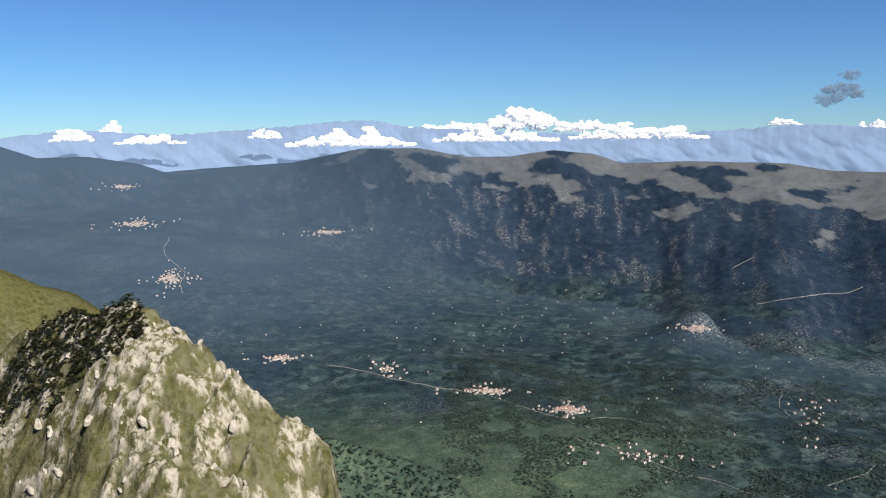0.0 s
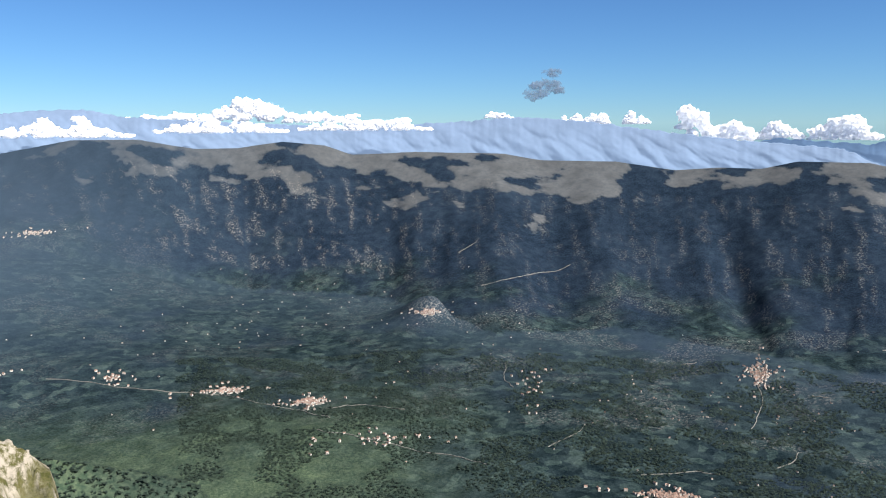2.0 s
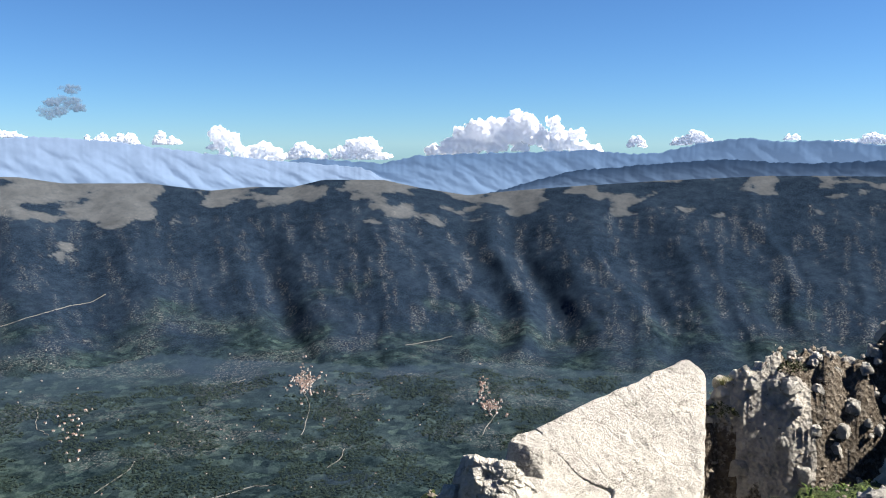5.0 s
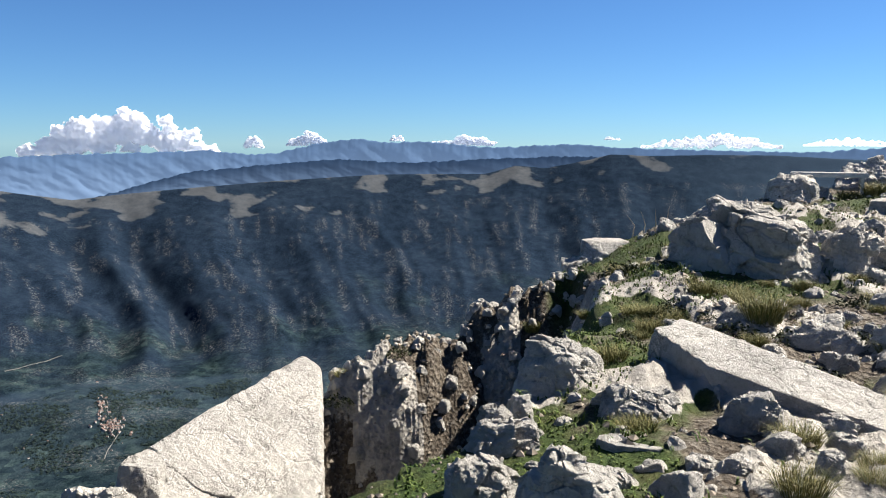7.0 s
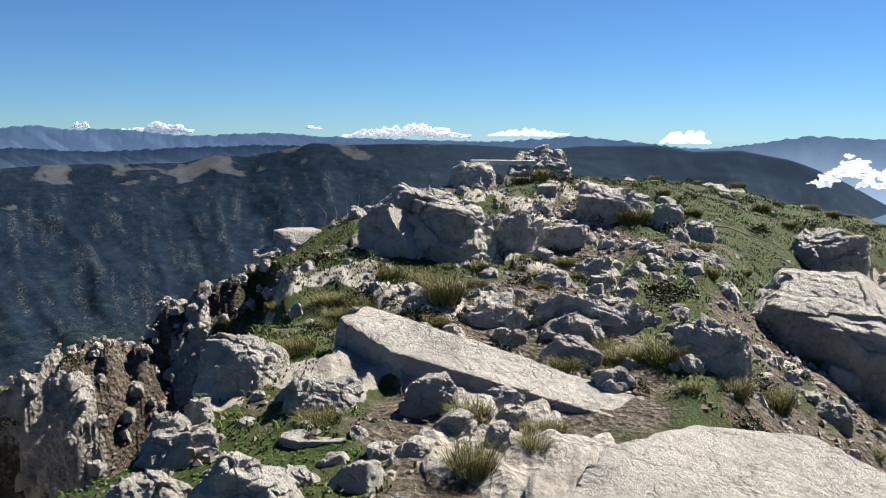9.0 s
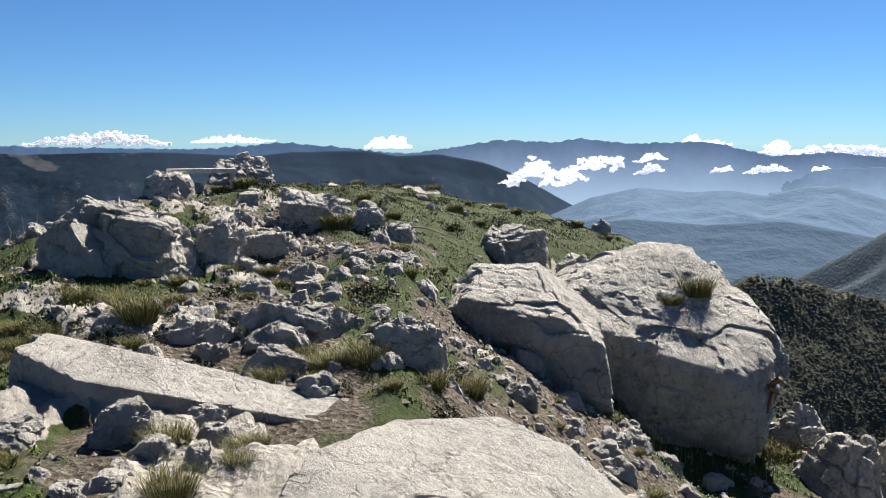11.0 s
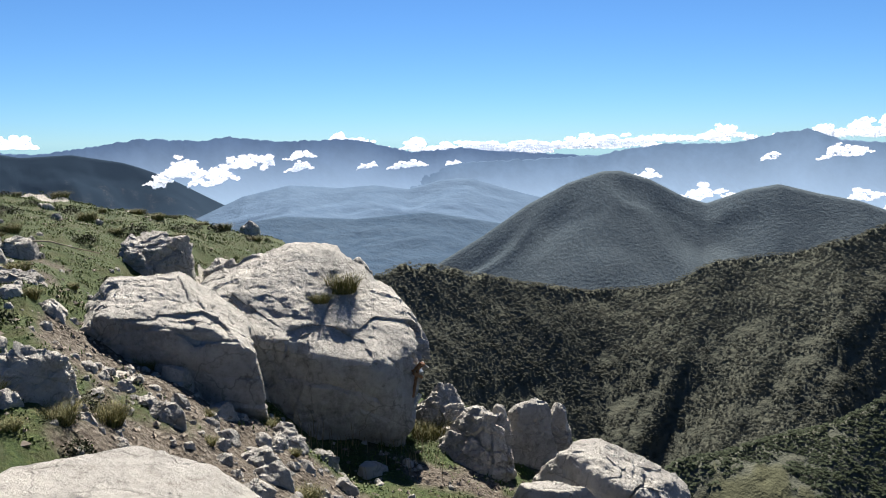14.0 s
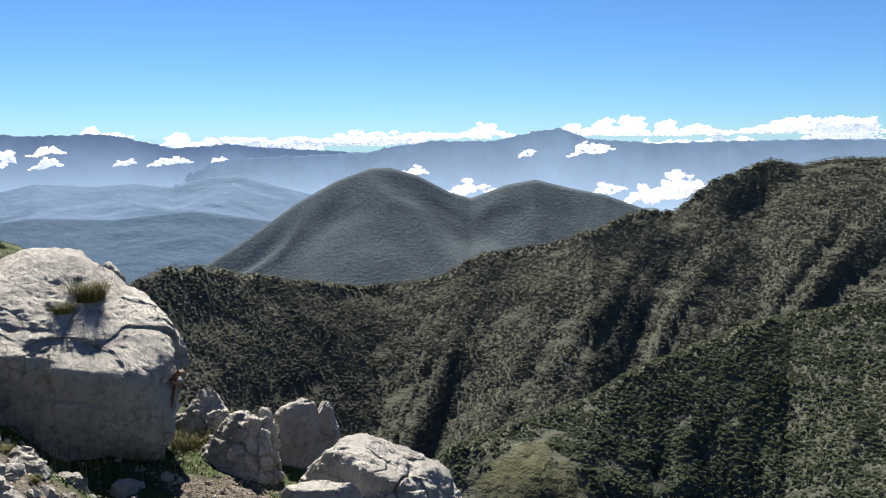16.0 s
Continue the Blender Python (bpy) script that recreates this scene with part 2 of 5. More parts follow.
RIM_EL2 = [(51.3, -3.5), (54, -3.2), (57.6, -2.9), (63.9, -2.4), (71, -1.96), (78.3, -1.88), (80.4, -1.3), (82.4, -1.47), (85, -.95),
           (86.8, -.5), (89.3, -.6), (93, -.5), (97, -.5), (102.6, -.77), (105.3, -.5), (110, -.42), (112.3, -.79), (115.2, -.68),
           (118.2, -1.25), (121.7, -2.2), (125, -3.4), (127.5, -4.54), (132, -6.5), (140, -9)]
RIM_R = [(-34, 4150), (-10, 3900), (0, 3600), (30, 3500), (60, 3500), (80, 3900), (100, 4100), (130, 4250)]
FOOT_EL = [(-34, -5), (-20, -5), (-8, -7), (4.6, -11.3), (14.6, -12.3), (22, -15), (30, -14.2), (46, -16), (53, -15.4), (62, -16),
           (75, -16), (100, -14), (118, -10), (140, -8.5)]
FOOT_Z = [(-34, -300), (-20, -305), (-8, -380), (5, -560), (110, -560), (125, -480)]
MEADOW_EL = [(-34, -5.5), (-28.4, -7.8), (-26.6, -8.7), (-24.4, -9.7), (-22, -11.5), (-18, -16), (-10, -30)]
SPUR_EL = [(-34, -13.5), (-28.4, -12.2), (-24.4, -11), (-20.4, -10.6), (-18, -11.9), (-16.9, -13.1), (-15.2, -15.4),
           (-12.6, -17.1), (-10.7, -19.1), (-8.2, -20.7), (-7.5, -24.4), (-6, -32), (0, -60)]
WOOD_EL = [(-34, -15), (-12, -19), (-8.4, -20.5), (-3.6, -22), (.9, -23.5), (1.7, -24.7), (6, -27), (30, -40)]
BOWL_EL = [(122, -20), (128, -12), (134.5, -9.1), (136.6, -8.26), (138.3, -8.5), (142.5, -9.4), (145.3, -9.7), (149.2, -10.2), (153, -9.95),
           (154.6, -9.57), (157.4, -8), (161.7, -7.36), (165.3, -6.2), (168.8, -4.76), (170.3, -4.92), (172.7, -3), (176.1, -1.5),
           (178.1, -1.87), (180, -1.43), (188, -1.2)]
BOWL_R = [(120, 800), (134, 900), (150, 1100), (165, 1100), (176, 1300)]
LOW_EL = [(140, -50), (150, -26), (155.4, -21.2), (159.4, -20), (165, -17.6), (169.1, -15.1), (173.8, -13), (176.2, -11.7), (178, -11.2), (188, -9)]
LOW_R = [(150, 400), (155, 430), (165, 480), (178, 600)]
TWIN_EL = [(128, -16), (132, -12), (138.8, -8.4), (141.8, -6.6), (144.9, -4.45), (147.6, -3), (149.9, -2.2), (151.1, -2.15), (153, -2.7),
           (155.2, -3.85), (156.7, -4.3), (159.2, -3.36), (161.1, -3), (163.4, -3.56), (165.8, -4), (168.4, -4.9), (175, -7), (188, -10)]
HILL_EL = [(118, -7), (125.5, -3.6), (128.6, -2.9), (132.1, -3.15), (134.4, -3), (136.7, -3.3), (139, -2.7), (140.8, -2.56), (143, -3.2),
           (144.8, -3.7), (147, -4.2), (152, -5), (160, -6), (188, -7)]

HILL2_EL = [(112, -9), (118, -7), (124, -5.6), (128, -5.0), (133, -5.3), (138, -4.9), (143, -5.7), (148, -7), (160, -9), (188, -12)]


def crest(az, r, el_pairs, r_pairs, near, far, rough, seed, size=0.0, ease=300):
    """A ridge whose crest keeps to a line of elevation; near and far are its flanks' slopes."""
    rc = curve(az, r_pairs) if isinstance(r_pairs, list) else r_pairs
    zc = EYE + rc * np.tan(np.radians(curve(az, el_pairs)))
    d = np.where(r < rc, (rc - r) * near, (r - rc) * far)
    x, y, size = r * np.sin(np.radians(az)), r * np.cos(np.radians(az)), size or rough * 7.0
    warp = fbm(x / size / 2, y / size / 2, 3, seed + 3)
    gully = fbm(x / size + 0.6 * warp, y / size - 0.5 * warp, 5, seed, 0.45)
    even = sum(curve(az + k, el_pairs) for k in range(-5, 6)) / 11
    zc = zc + (EYE + rc * np.tan(np.radians(even)) - zc) * smooth(0, ease, d)
    return zc - d - rough * np.abs(gully) * np.clip(d / (rough * 2 + 1e-6), 0, 1)


def outcrop(x, y):
    """Where bare limestone breaks through the turf, 0 to 1."""
    calm = 0.22 * smooth(8, 11, x) * smooth(-3, -5, y) + 0.5 * smooth(-1.9, -2.8, y) * (x < 9)
    return smooth(0.30, 0.40, fbm(x * 0.75 + 3, y * 0.75, 4, 7) + 0.30 * smooth(0.7, 1.4, y) * (x > 5) - calm)


def grassy(x, y):
    """Where turf wins over gravel, above zero."""
    r, az = np.hypot(x, y), np.degrees(np.arctan2(x, y))
    bare = 0.45 * smooth(-0.9, -1.5, y) * smooth(7.4, 6.2, x) + 0.3 * smooth(-2.4, -3.0, y) * smooth(6.4, 5.2, x) + 0.9 * smooth(0.7, 1.1, y) * smooth(9.4, 8.6, x) * (x > 4)
    return fbm(x * 0.62, y * 0.62, 5, 71) + 0.13 + 0.9 * smooth(106, 112, az) * smooth(9, 12, r) + 0.35 * smooth(9, 5, r) * smooth(97, 88, az) + 0.8 * smooth(1.9, 0.9, np.hypot(x - 5.8, y + 6.4)) - bare * (r < 40)


def near_ground(x, y):
    """A ridge walked along +x: a soft shoulder to the south, a shaded gully bitten in from the north."""
    top = curve(x, [(0, -.03), (3, .1), (5, .2), (8.4, .42), (10, .62), (12.5, .95), (16, 1.02), (20, .6)])
    f = np.clip(-1.7 - 0.46 * np.clip(x - 4, -1, 14) - y, 0, None)
    v = np.clip(-0.18 * x - y, 0, None)
    w = smooth(11.5, 8.0, x)
    z = top - w * (np.minimum(f, 3) * 0.60 + np.clip(f - 3, 0, None) * 0.26) - (1 - w) * 0.02 * v * v
    z = z - curve(x, [(3, .06), (6, .12), (8.5, .36)]) * np.clip(y, 0, None)
    z = z - 0.8 * np.clip(y - 2.6, 0, None) * smooth(8.2, 7.2, x)
    r, az = np.hypot(x, y), np.degrees(np.arctan2(x, y))
    past_lip = y - curve(x, [(1, 2.6), (2.5, 2.2), (3.4, 1.5), (4, 1.08), (5, .78), (6.6, .54), (8.1, .5), (9.4, 1.0), (11, 2.5)]) - 0.16 * fbm(x * 1.3, y * 0.3, 3, 9)
    inside = curve(az, EDGE) - 0.25 - r + 0.12 * fbm(x * 1.1, y * 1.1, 3, 11)
    z = z - 1.7 * np.clip(np.minimum(np.clip(past_lip, 0, None) * 1.5, np.clip(inside, 0, None) * 1.6), 0, 1.8) * (az > 46)
    o = outcrop(x, y)
    cell = fbm(np.floor(x * 2.6 + 0.7 * fbm(x * 2, y * 2, 2, 14)) * 5.3, np.floor(y * 2.6 + 0.7 * fbm(x * 2 + 9, y * 2, 2, 15)) * 5.3, 1, 16)
    rough = 0.03 + 0.05 * cell + 0.06 * np.abs(fbm(x * 3.4, y * 3.4, 4, 13))
    gully = smooth(0.1, 0.6, past_lip) * (x > 4.5) * (az < 92)
    return z + 0.08 * fbm(x * 0.55, y * 0.55, 4, 3) + 0.035 * fbm(x * 2.6, y * 2.6, 4, 5) + o * rough * (1 - 0.5 * gully) + gully * 0.16 * fbm(x * 2.4, y * 2.4, 5, 18, .62) + 0.05 * fbm(x * 1.6, y * 1.6, 4, 19) * smooth(-1.6, -2.4, y)


def rib(az, r, x, y):
    """Ribs of rock that run down the spur, 0 to 1."""
    w = fbm(x / 14, y / 14, 3, 54)
    n = fbm(az * 0.34 + 0.8 * w, r / 17 + 0.7 * w, 5, 46, .6)
    return smooth(-.04, .16, n + 0.12 * fbm(x / 5, y / 5, 3, 56))


def only(mask, form, *values):
    """A form worked out only where the mask holds."""
    out = np.full(mask.shape, -9e3)
    if mask.any():
        out[mask] = form(*(v[mask] for v in values))
    return out


def far_form(az, r, x, y, foot_z, foot_r, rim_r, rim_z, s):
    """The valley floor, the opposite slope and what lies behind its rim."""
    knoll = 48 * np.exp(-(((az - 17.3) / 2.3) ** 2 + ((r - 2330) / 110) ** 2)) + 25 * np.exp(-(((az - 18.5) / 2.5) ** 2 + ((r - 2400) / 160) ** 2))
    floor = -560 + knoll + (foot_z + 560) * smooth(1800, 3600, r) + 14 * fbm(x / 420, y / 420, 5, 21)
    prof = 0.55 * s + 0.45 * s ** 2.1
    lean = 2.2 * fbm(x / 900, y / 900, 3, 35)
    slant = curve(az, [(-34, 0), (15, .1), (35, .55), (100, .8)])
    u = az * 0.125 + slant * s + 0.09 * lean
    big = np.sqrt(fbm(u, s * 0.10 + 0.03 * lean, 2, 31, 0.40) ** 2 + 0.008)
    small = np.abs(fbm(u * 3.1 + 0.4 * big, s * 1.1 + 0.1 * lean, 4, 37, 0.55))
    deep = curve(az, [(-10, 22), (10, 26), (22, 40), (32, 62), (40, 70), (58, 80), (70, 88), (80, 88), (100, 80), (130, 40)])
    belly = np.sin(np.pi * np.clip(s, 0, 1) ** 0.75) ** 0.9
    rim = foot_z + (rim_z - foot_z) * prof - deep * belly * (1.25 * big + 0.13 * small)
    rim = rim - 55 * belly * np.exp(-((az - 35.8 - 4.0 * (1 - s)) / 1.3) ** 2) * smooth(1.0, 0.8, s)
    rim = rim + (6 * fbm(x / 160, y / 160, 6, 33, .5) + 2.5 * np.abs(fbm(x / 45, y / 45, 3, 34))) * smooth(0, 0.15, s) * (1 - 0.85 * smooth(0.9, 1, s))
    back = rim_z - (r - rim_r) * 0.12
    far = np.where(r < rim_r, np.where(r < foot_r, floor, np.maximum(rim, foot_z)), back)
    far = np.where(r < foot_r + 150, floor * (1 - smooth(foot_r - 200, foot_r + 150, r)) + far * smooth(foot_r - 200, foot_r + 150, r), far)
    east = np.where(az > 118, -470 + 9 * fbm(x / 300, y / 300, 3, 61), -9e3)
    far = np.where(az > 118, np.maximum(far * (1 - smooth(118, 135, az)) + smooth(118, 135, az) * -470, east), far)
    return far


def spur_form(az, r, x, y):
    spur = crest(az, r, SPUR_EL, [(-34, 240), (-24, 190), (-15, 165), (0, 140)], 0.55, 0.75, 6, 41)
    crag = fbm(x / 13, y / 13, 6, 43, 0.55)
    spur = spur + 1.6 * crag - 4.5 * np.abs(fbm(x / 26 + 0.5 * crag, y / 26, 4, 44)) + 1.1 * rib(az, r, x, y) * (r < 330) - 0.7 * np.abs(fbm(x / 2.6, y / 2.6, 4, 48)) * (r < 330)
    meadow = crest(az, r, MEADOW_EL, 300, 0.5, 0.6, 8, 42) + 1.2 * fbm(x / 18, y / 18, 5, 52)
    return np.maximum(spur, meadow)


def spur_relief(az, r, crest_r):
    """Hollows between the wooded spurs that run down the bowl."""
    u = (az - 0.022 * r) * 0.15 + 0.25 * fbm(az * 0.1, r / 500, 2, 83)
    hollow = np.sqrt(fbm(u, r / 1500, 2, 81, 0.45) ** 2 + 0.004) * 27 + 5 * np.abs(fbm(u * 3.2, r / 500, 3, 82))
    return hollow * smooth(10, 260, crest_r - r)


def ground_height(az, r):
    x, y = r * np.sin(np.radians(az)), r * np.cos(np.radians(az))
    edge = curve(az, EDGE)
    k = np.minimum(1, edge / r)
    near = only(r < 900, lambda a, q, u, v, e, m: near_ground(u * m, v * m) - np.clip(q - e, 0, None) * 0.95, az, r, x, y, edge, k)
    foot_z = curve(az, FOOT_Z)
    foot_r = -foot_z / np.tan(np.radians(-curve(az, FOOT_EL)))
    rim_r = curve(az, RIM_R)
    rim_z = EYE + rim_r * np.tan(np.radians(curve(az, RIM_EL + RIM_EL2)))
    s = np.clip((r - foot_r) / (rim_r - foot_r), 0, 1)
    far = only(r > 250, far_form, az, r, x, y, foot_z, foot_r, rim_r, rim_z, s)
    spur = only((az < 12) & (r < 900), spur_form, az, r, x, y)
    wood = only((az < 40) & (r > 60), lambda a, q: crest(a, q, WOOD_EL, 700, 0.45, 0.5, 20, 45), az, r)
    right = (az > 118) & (r > 60)
    bowl = only(right, lambda a, q, u, v: crest(a, q, BOWL_EL, BOWL_R, 0.50, 0.55, 6, 47, 160, 45) - spur_relief(a, q, curve(a, BOWL_R)) + 3 * fbm(u / 60, v / 60, 4, 48), az, r, x, y)
    low = only(right, lambda a, q, u, v: crest(a, q, LOW_EL, LOW_R, 0.5, 0.65, 14, 49, 130, 56) + 2 * fbm(u / 40, v / 40, 4, 50) + (14 + 6 * fbm(u / 14, v / 14, 4, 84)) * np.exp(-((a - 161.5) / 4.4) ** 2 - ((q - 408) / 34) ** 2), az, r, x, y)
    twin = only(right, lambda a, q: crest(a, q, TWIN_EL, 2300, 0.5, 0.6, 26, 51, 420), az, r)
    hill = only(right, lambda a, q: crest(a, q, HILL_EL, 3700, 0.2, 0.3, 14, 53, 420), az, r)
    hill2 = only(right, lambda a, q: crest(a, q, HILL2_EL, 3000, 0.25, 0.3, 14, 57, 380), az, r)
    layers = [near, far, spur, wood, bowl, low, twin, hill, hill2]
    z = layers[0]
    which = np.zeros(z.shape, int)
    for i, v in enumerate(layers[1:], 1):
        which = np.where(v > z, i, which)
        z = np.maximum(z, v)
    return z, which, s, x, y


AZ = np.concatenate([np.arange(-34, 188, 0.25), np.arange(188, 326, 3.0)])
RR = np.concatenate([np.geomspace(0.05, 26, 230)[:-1], np.geomspace(26, 92, 46)[:-1], np.linspace(92, 212, 130)[:-1], np.geomspace(212, 1000, 62)[:-1], np.linspace(1000, 4350, 210)])


def grid_mesh(name, az, rr, z, wrap):
    nr, na = len(rr), len(az)
    a = np.broadcast_to(np.radians(az), z.shape)
    r = rr if np.ndim(rr) == 2 else np.broadcast_to(np.asarray(rr)[:, None], z.shape)
    co = np.stack([r * np.sin(a), r * np.cos(a), z], -1).reshape(-1, 3)
    i, j = np.meshgrid(np.arange(nr - 1), np.arange(na if wrap else na - 1), indexing="ij")
    j2 = (j + 1) % na
    quad = np.stack([i * na + j, i * na + j2, (i + 1) * na + j2, (i + 1) * na + j], -1).reshape(-1, 4)[:, ::-1]
    me = bpy.data.meshes.new(name)
    me.vertices.add(len(co))
    me.vertices.foreach_set("co", co.ravel())
    me.loops.add(quad.size)
    me.loops.foreach_set("vertex_index", quad.ravel().astype(np.int32))
    me.polygons.add(len(quad))
    me.polygons.foreach_set("loop_start", np.arange(0, quad.size, 4, dtype=np.int32))
    me.polygons.foreach_set("use_smooth", np.ones(len(quad), bool))
    me.update(calc_edges=True)
    return me, (i, j)


def cover(me, name, v):
    at = me.attributes.new(name, "FLOAT", "POINT")
    at.data.foreach_set("value", np.clip(v, 0, 1).astype(np.float32).ravel())


A2, R2 = np.meshgrid(AZ, RR)
Z2, WHICH, S2, X2, Y2 = ground_height(A2, R2)
OUTCROP = outcrop(X2, Y2) * (R2 < 40)
sheet, (qi, qj) = grid_mesh("ground", AZ, RR, Z2, True)
ground = tagged(new("ground", sheet), "limestone summit with thin turf above wooded slopes and valley", "ground", kind="structure")
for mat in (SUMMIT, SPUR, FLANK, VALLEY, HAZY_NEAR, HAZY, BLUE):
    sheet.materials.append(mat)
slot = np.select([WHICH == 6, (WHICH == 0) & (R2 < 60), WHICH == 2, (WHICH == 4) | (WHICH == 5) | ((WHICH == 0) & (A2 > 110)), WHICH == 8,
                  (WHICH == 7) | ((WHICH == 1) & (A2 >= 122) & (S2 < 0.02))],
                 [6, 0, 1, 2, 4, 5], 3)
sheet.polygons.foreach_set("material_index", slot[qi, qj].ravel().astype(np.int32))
turf = smooth(-0.10, 0.14, grassy(X2, Y2) + 0.30 * fbm(X2 * 2.1, Y2 * 2.1, 4, 72) * (R2 < 40))
cover(sheet, "turf", turf)
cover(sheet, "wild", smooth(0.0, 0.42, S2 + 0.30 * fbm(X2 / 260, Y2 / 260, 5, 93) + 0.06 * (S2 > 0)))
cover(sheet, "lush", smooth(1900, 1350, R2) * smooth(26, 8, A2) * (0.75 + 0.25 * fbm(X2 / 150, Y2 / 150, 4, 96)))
FOOT_R = -curve(A2, FOOT_Z) / np.tan(np.radians(-curve(A2, FOOT_EL)))
# share of painted haze: far valley, ridge foot and the ridge's far end
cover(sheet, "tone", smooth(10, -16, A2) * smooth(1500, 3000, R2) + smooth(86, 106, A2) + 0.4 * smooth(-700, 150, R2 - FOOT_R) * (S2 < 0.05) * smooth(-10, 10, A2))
patch = fbm(A2 * 0.30, S2 * 9, 5, 73)
reach = curve(A2, [(-34, 1.25), (-9, 1.1), (-6, .93), (10, .86), (12, .93), (16, .80), (30, .84), (33, 1.0), (40, .95), (46, .90), (60, 1.0), (80, 1.0), (92, 1.05), (99, 1.3)])
bald = smooth(-0.07, 0.07, S2 - reach + 0.30 * patch) * (WHICH == 1)
fields = smooth(0.28, 0.5, fbm(X2 / 120, Y2 / 120, 4, 75)) * ((WHICH == 1) & (S2 < 0.08)) * 0.25
knob = (WHICH == 5) * smooth(1.0, 0.7, (np.hypot((A2 - 161) / 4.6, (R2 - 406) / 34) + .35 * fbm(X2 / 12, Y2 / 12, 4, 85)))
cover(sheet, "open", bald + fields + knob + OUTCROP * (WHICH == 0))
streak = curve(A2, [(-34, .2), (-3, .3), (0, .75), (14, .75), (19, .35), (30, .3), (45, .5), (60, .55), (100, .5)])
scar = streak * smooth(0.22, 0.55, fbm(A2 * 1.5 + S2 * 2.5, S2 * 5.0, 5, 77, .65)) * ((WHICH == 1) & (S2 > 0.2) & (S2 < 0.85))
scar = scar + (WHICH == 2) * (0.15 + 0.85 * smooth(0.25, 0.75, rib(A2, R2, X2, Y2))) * smooth(300, 215, R2)
scar = scar + (0.16 + 0.22 * smooth(15, 24, A2) * smooth(66, 56, A2)) * (WHICH == 1) * smooth(0.40, 0.15, S2) * smooth(-0.05, 0.4, fbm(X2 / 200, Y2 / 200, 4, 80)) * (R2 > 1500)
crag_rock = np.exp(-(((A2 - 17.6) / 1.3) ** 2 + ((R2 - 2270) / 60) ** 2))
scar = scar + 0.8 * crag_rock * (WHICH == 1)
cover(sheet, "scar", scar)


# ---- ranges beyond, their distance haze painted in as colour and glow ----
def far_range(name, pairs, radius, foot, colour, glow, seed, label, mist=(0.13, 0.19, 0.29)):
    az = np.arange(pairs[0][0], pairs[-1][0] + 0.01, 0.1)
    v = np.linspace(0, 1, 40)[:, None]
    el = curve(az, pairs)[None, :] + 0.085 * fbm(az * 1.6, az * 0 + seed, 6, seed, .6)[None, :]
    zc = EYE + radius * np.tan(np.radians(el))
    zf = EYE + radius * math.tan(radians(foot))
    zz = zf + (zc - zf) * v ** 0.9
    rel = -np.abs(fbm(az[None, :] * 0.30 + v * 0.9, v * 1.6 + az[None, :] * 0.1, 5, seed + 5, .45))
    depth = radius - 160 * (1 - v) + 40 * rel * np.sin(np.pi * v)
    rows, rr = np.concatenate([zz, zc - 60]), np.concatenate([depth + zz * 0, zc * 0 + radius + 60])
    me, _ = grid_mesh(name, az, rr, rows, False)
    # painted haze: blue base, paler mist towards the foot, and a glow of its own
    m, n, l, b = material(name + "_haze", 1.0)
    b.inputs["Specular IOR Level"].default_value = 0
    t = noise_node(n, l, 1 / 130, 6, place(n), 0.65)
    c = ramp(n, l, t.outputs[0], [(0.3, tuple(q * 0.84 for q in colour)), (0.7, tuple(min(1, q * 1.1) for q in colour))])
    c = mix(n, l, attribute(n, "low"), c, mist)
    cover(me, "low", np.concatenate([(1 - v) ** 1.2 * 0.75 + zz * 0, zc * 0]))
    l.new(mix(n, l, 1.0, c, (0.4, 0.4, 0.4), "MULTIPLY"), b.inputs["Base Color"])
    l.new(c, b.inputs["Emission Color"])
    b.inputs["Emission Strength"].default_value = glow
    me.materials.append(m)
    return tagged(new(name, me), label, "mountain range", kind="structure")


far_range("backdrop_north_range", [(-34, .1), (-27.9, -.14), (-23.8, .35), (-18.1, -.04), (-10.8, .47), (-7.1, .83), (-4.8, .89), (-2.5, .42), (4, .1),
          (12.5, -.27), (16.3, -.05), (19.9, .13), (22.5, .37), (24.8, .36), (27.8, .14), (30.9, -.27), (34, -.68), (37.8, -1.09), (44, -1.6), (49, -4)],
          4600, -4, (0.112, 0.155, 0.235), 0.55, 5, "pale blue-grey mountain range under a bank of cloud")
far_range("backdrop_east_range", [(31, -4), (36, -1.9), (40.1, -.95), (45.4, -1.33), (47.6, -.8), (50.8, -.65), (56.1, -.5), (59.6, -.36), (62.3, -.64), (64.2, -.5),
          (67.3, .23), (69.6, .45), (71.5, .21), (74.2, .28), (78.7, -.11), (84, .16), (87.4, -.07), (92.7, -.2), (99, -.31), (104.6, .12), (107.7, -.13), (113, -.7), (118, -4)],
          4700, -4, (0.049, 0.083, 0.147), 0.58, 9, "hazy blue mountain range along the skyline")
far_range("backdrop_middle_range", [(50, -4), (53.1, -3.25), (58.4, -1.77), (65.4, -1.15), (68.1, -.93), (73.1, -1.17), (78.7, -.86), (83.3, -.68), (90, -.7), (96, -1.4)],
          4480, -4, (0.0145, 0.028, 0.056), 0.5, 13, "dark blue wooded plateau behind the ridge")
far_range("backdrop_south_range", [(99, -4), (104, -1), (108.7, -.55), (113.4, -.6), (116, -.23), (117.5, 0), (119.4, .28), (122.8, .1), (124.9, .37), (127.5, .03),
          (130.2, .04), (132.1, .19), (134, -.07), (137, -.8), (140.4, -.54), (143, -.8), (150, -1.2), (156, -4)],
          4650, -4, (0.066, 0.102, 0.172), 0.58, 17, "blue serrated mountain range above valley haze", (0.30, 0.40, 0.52))
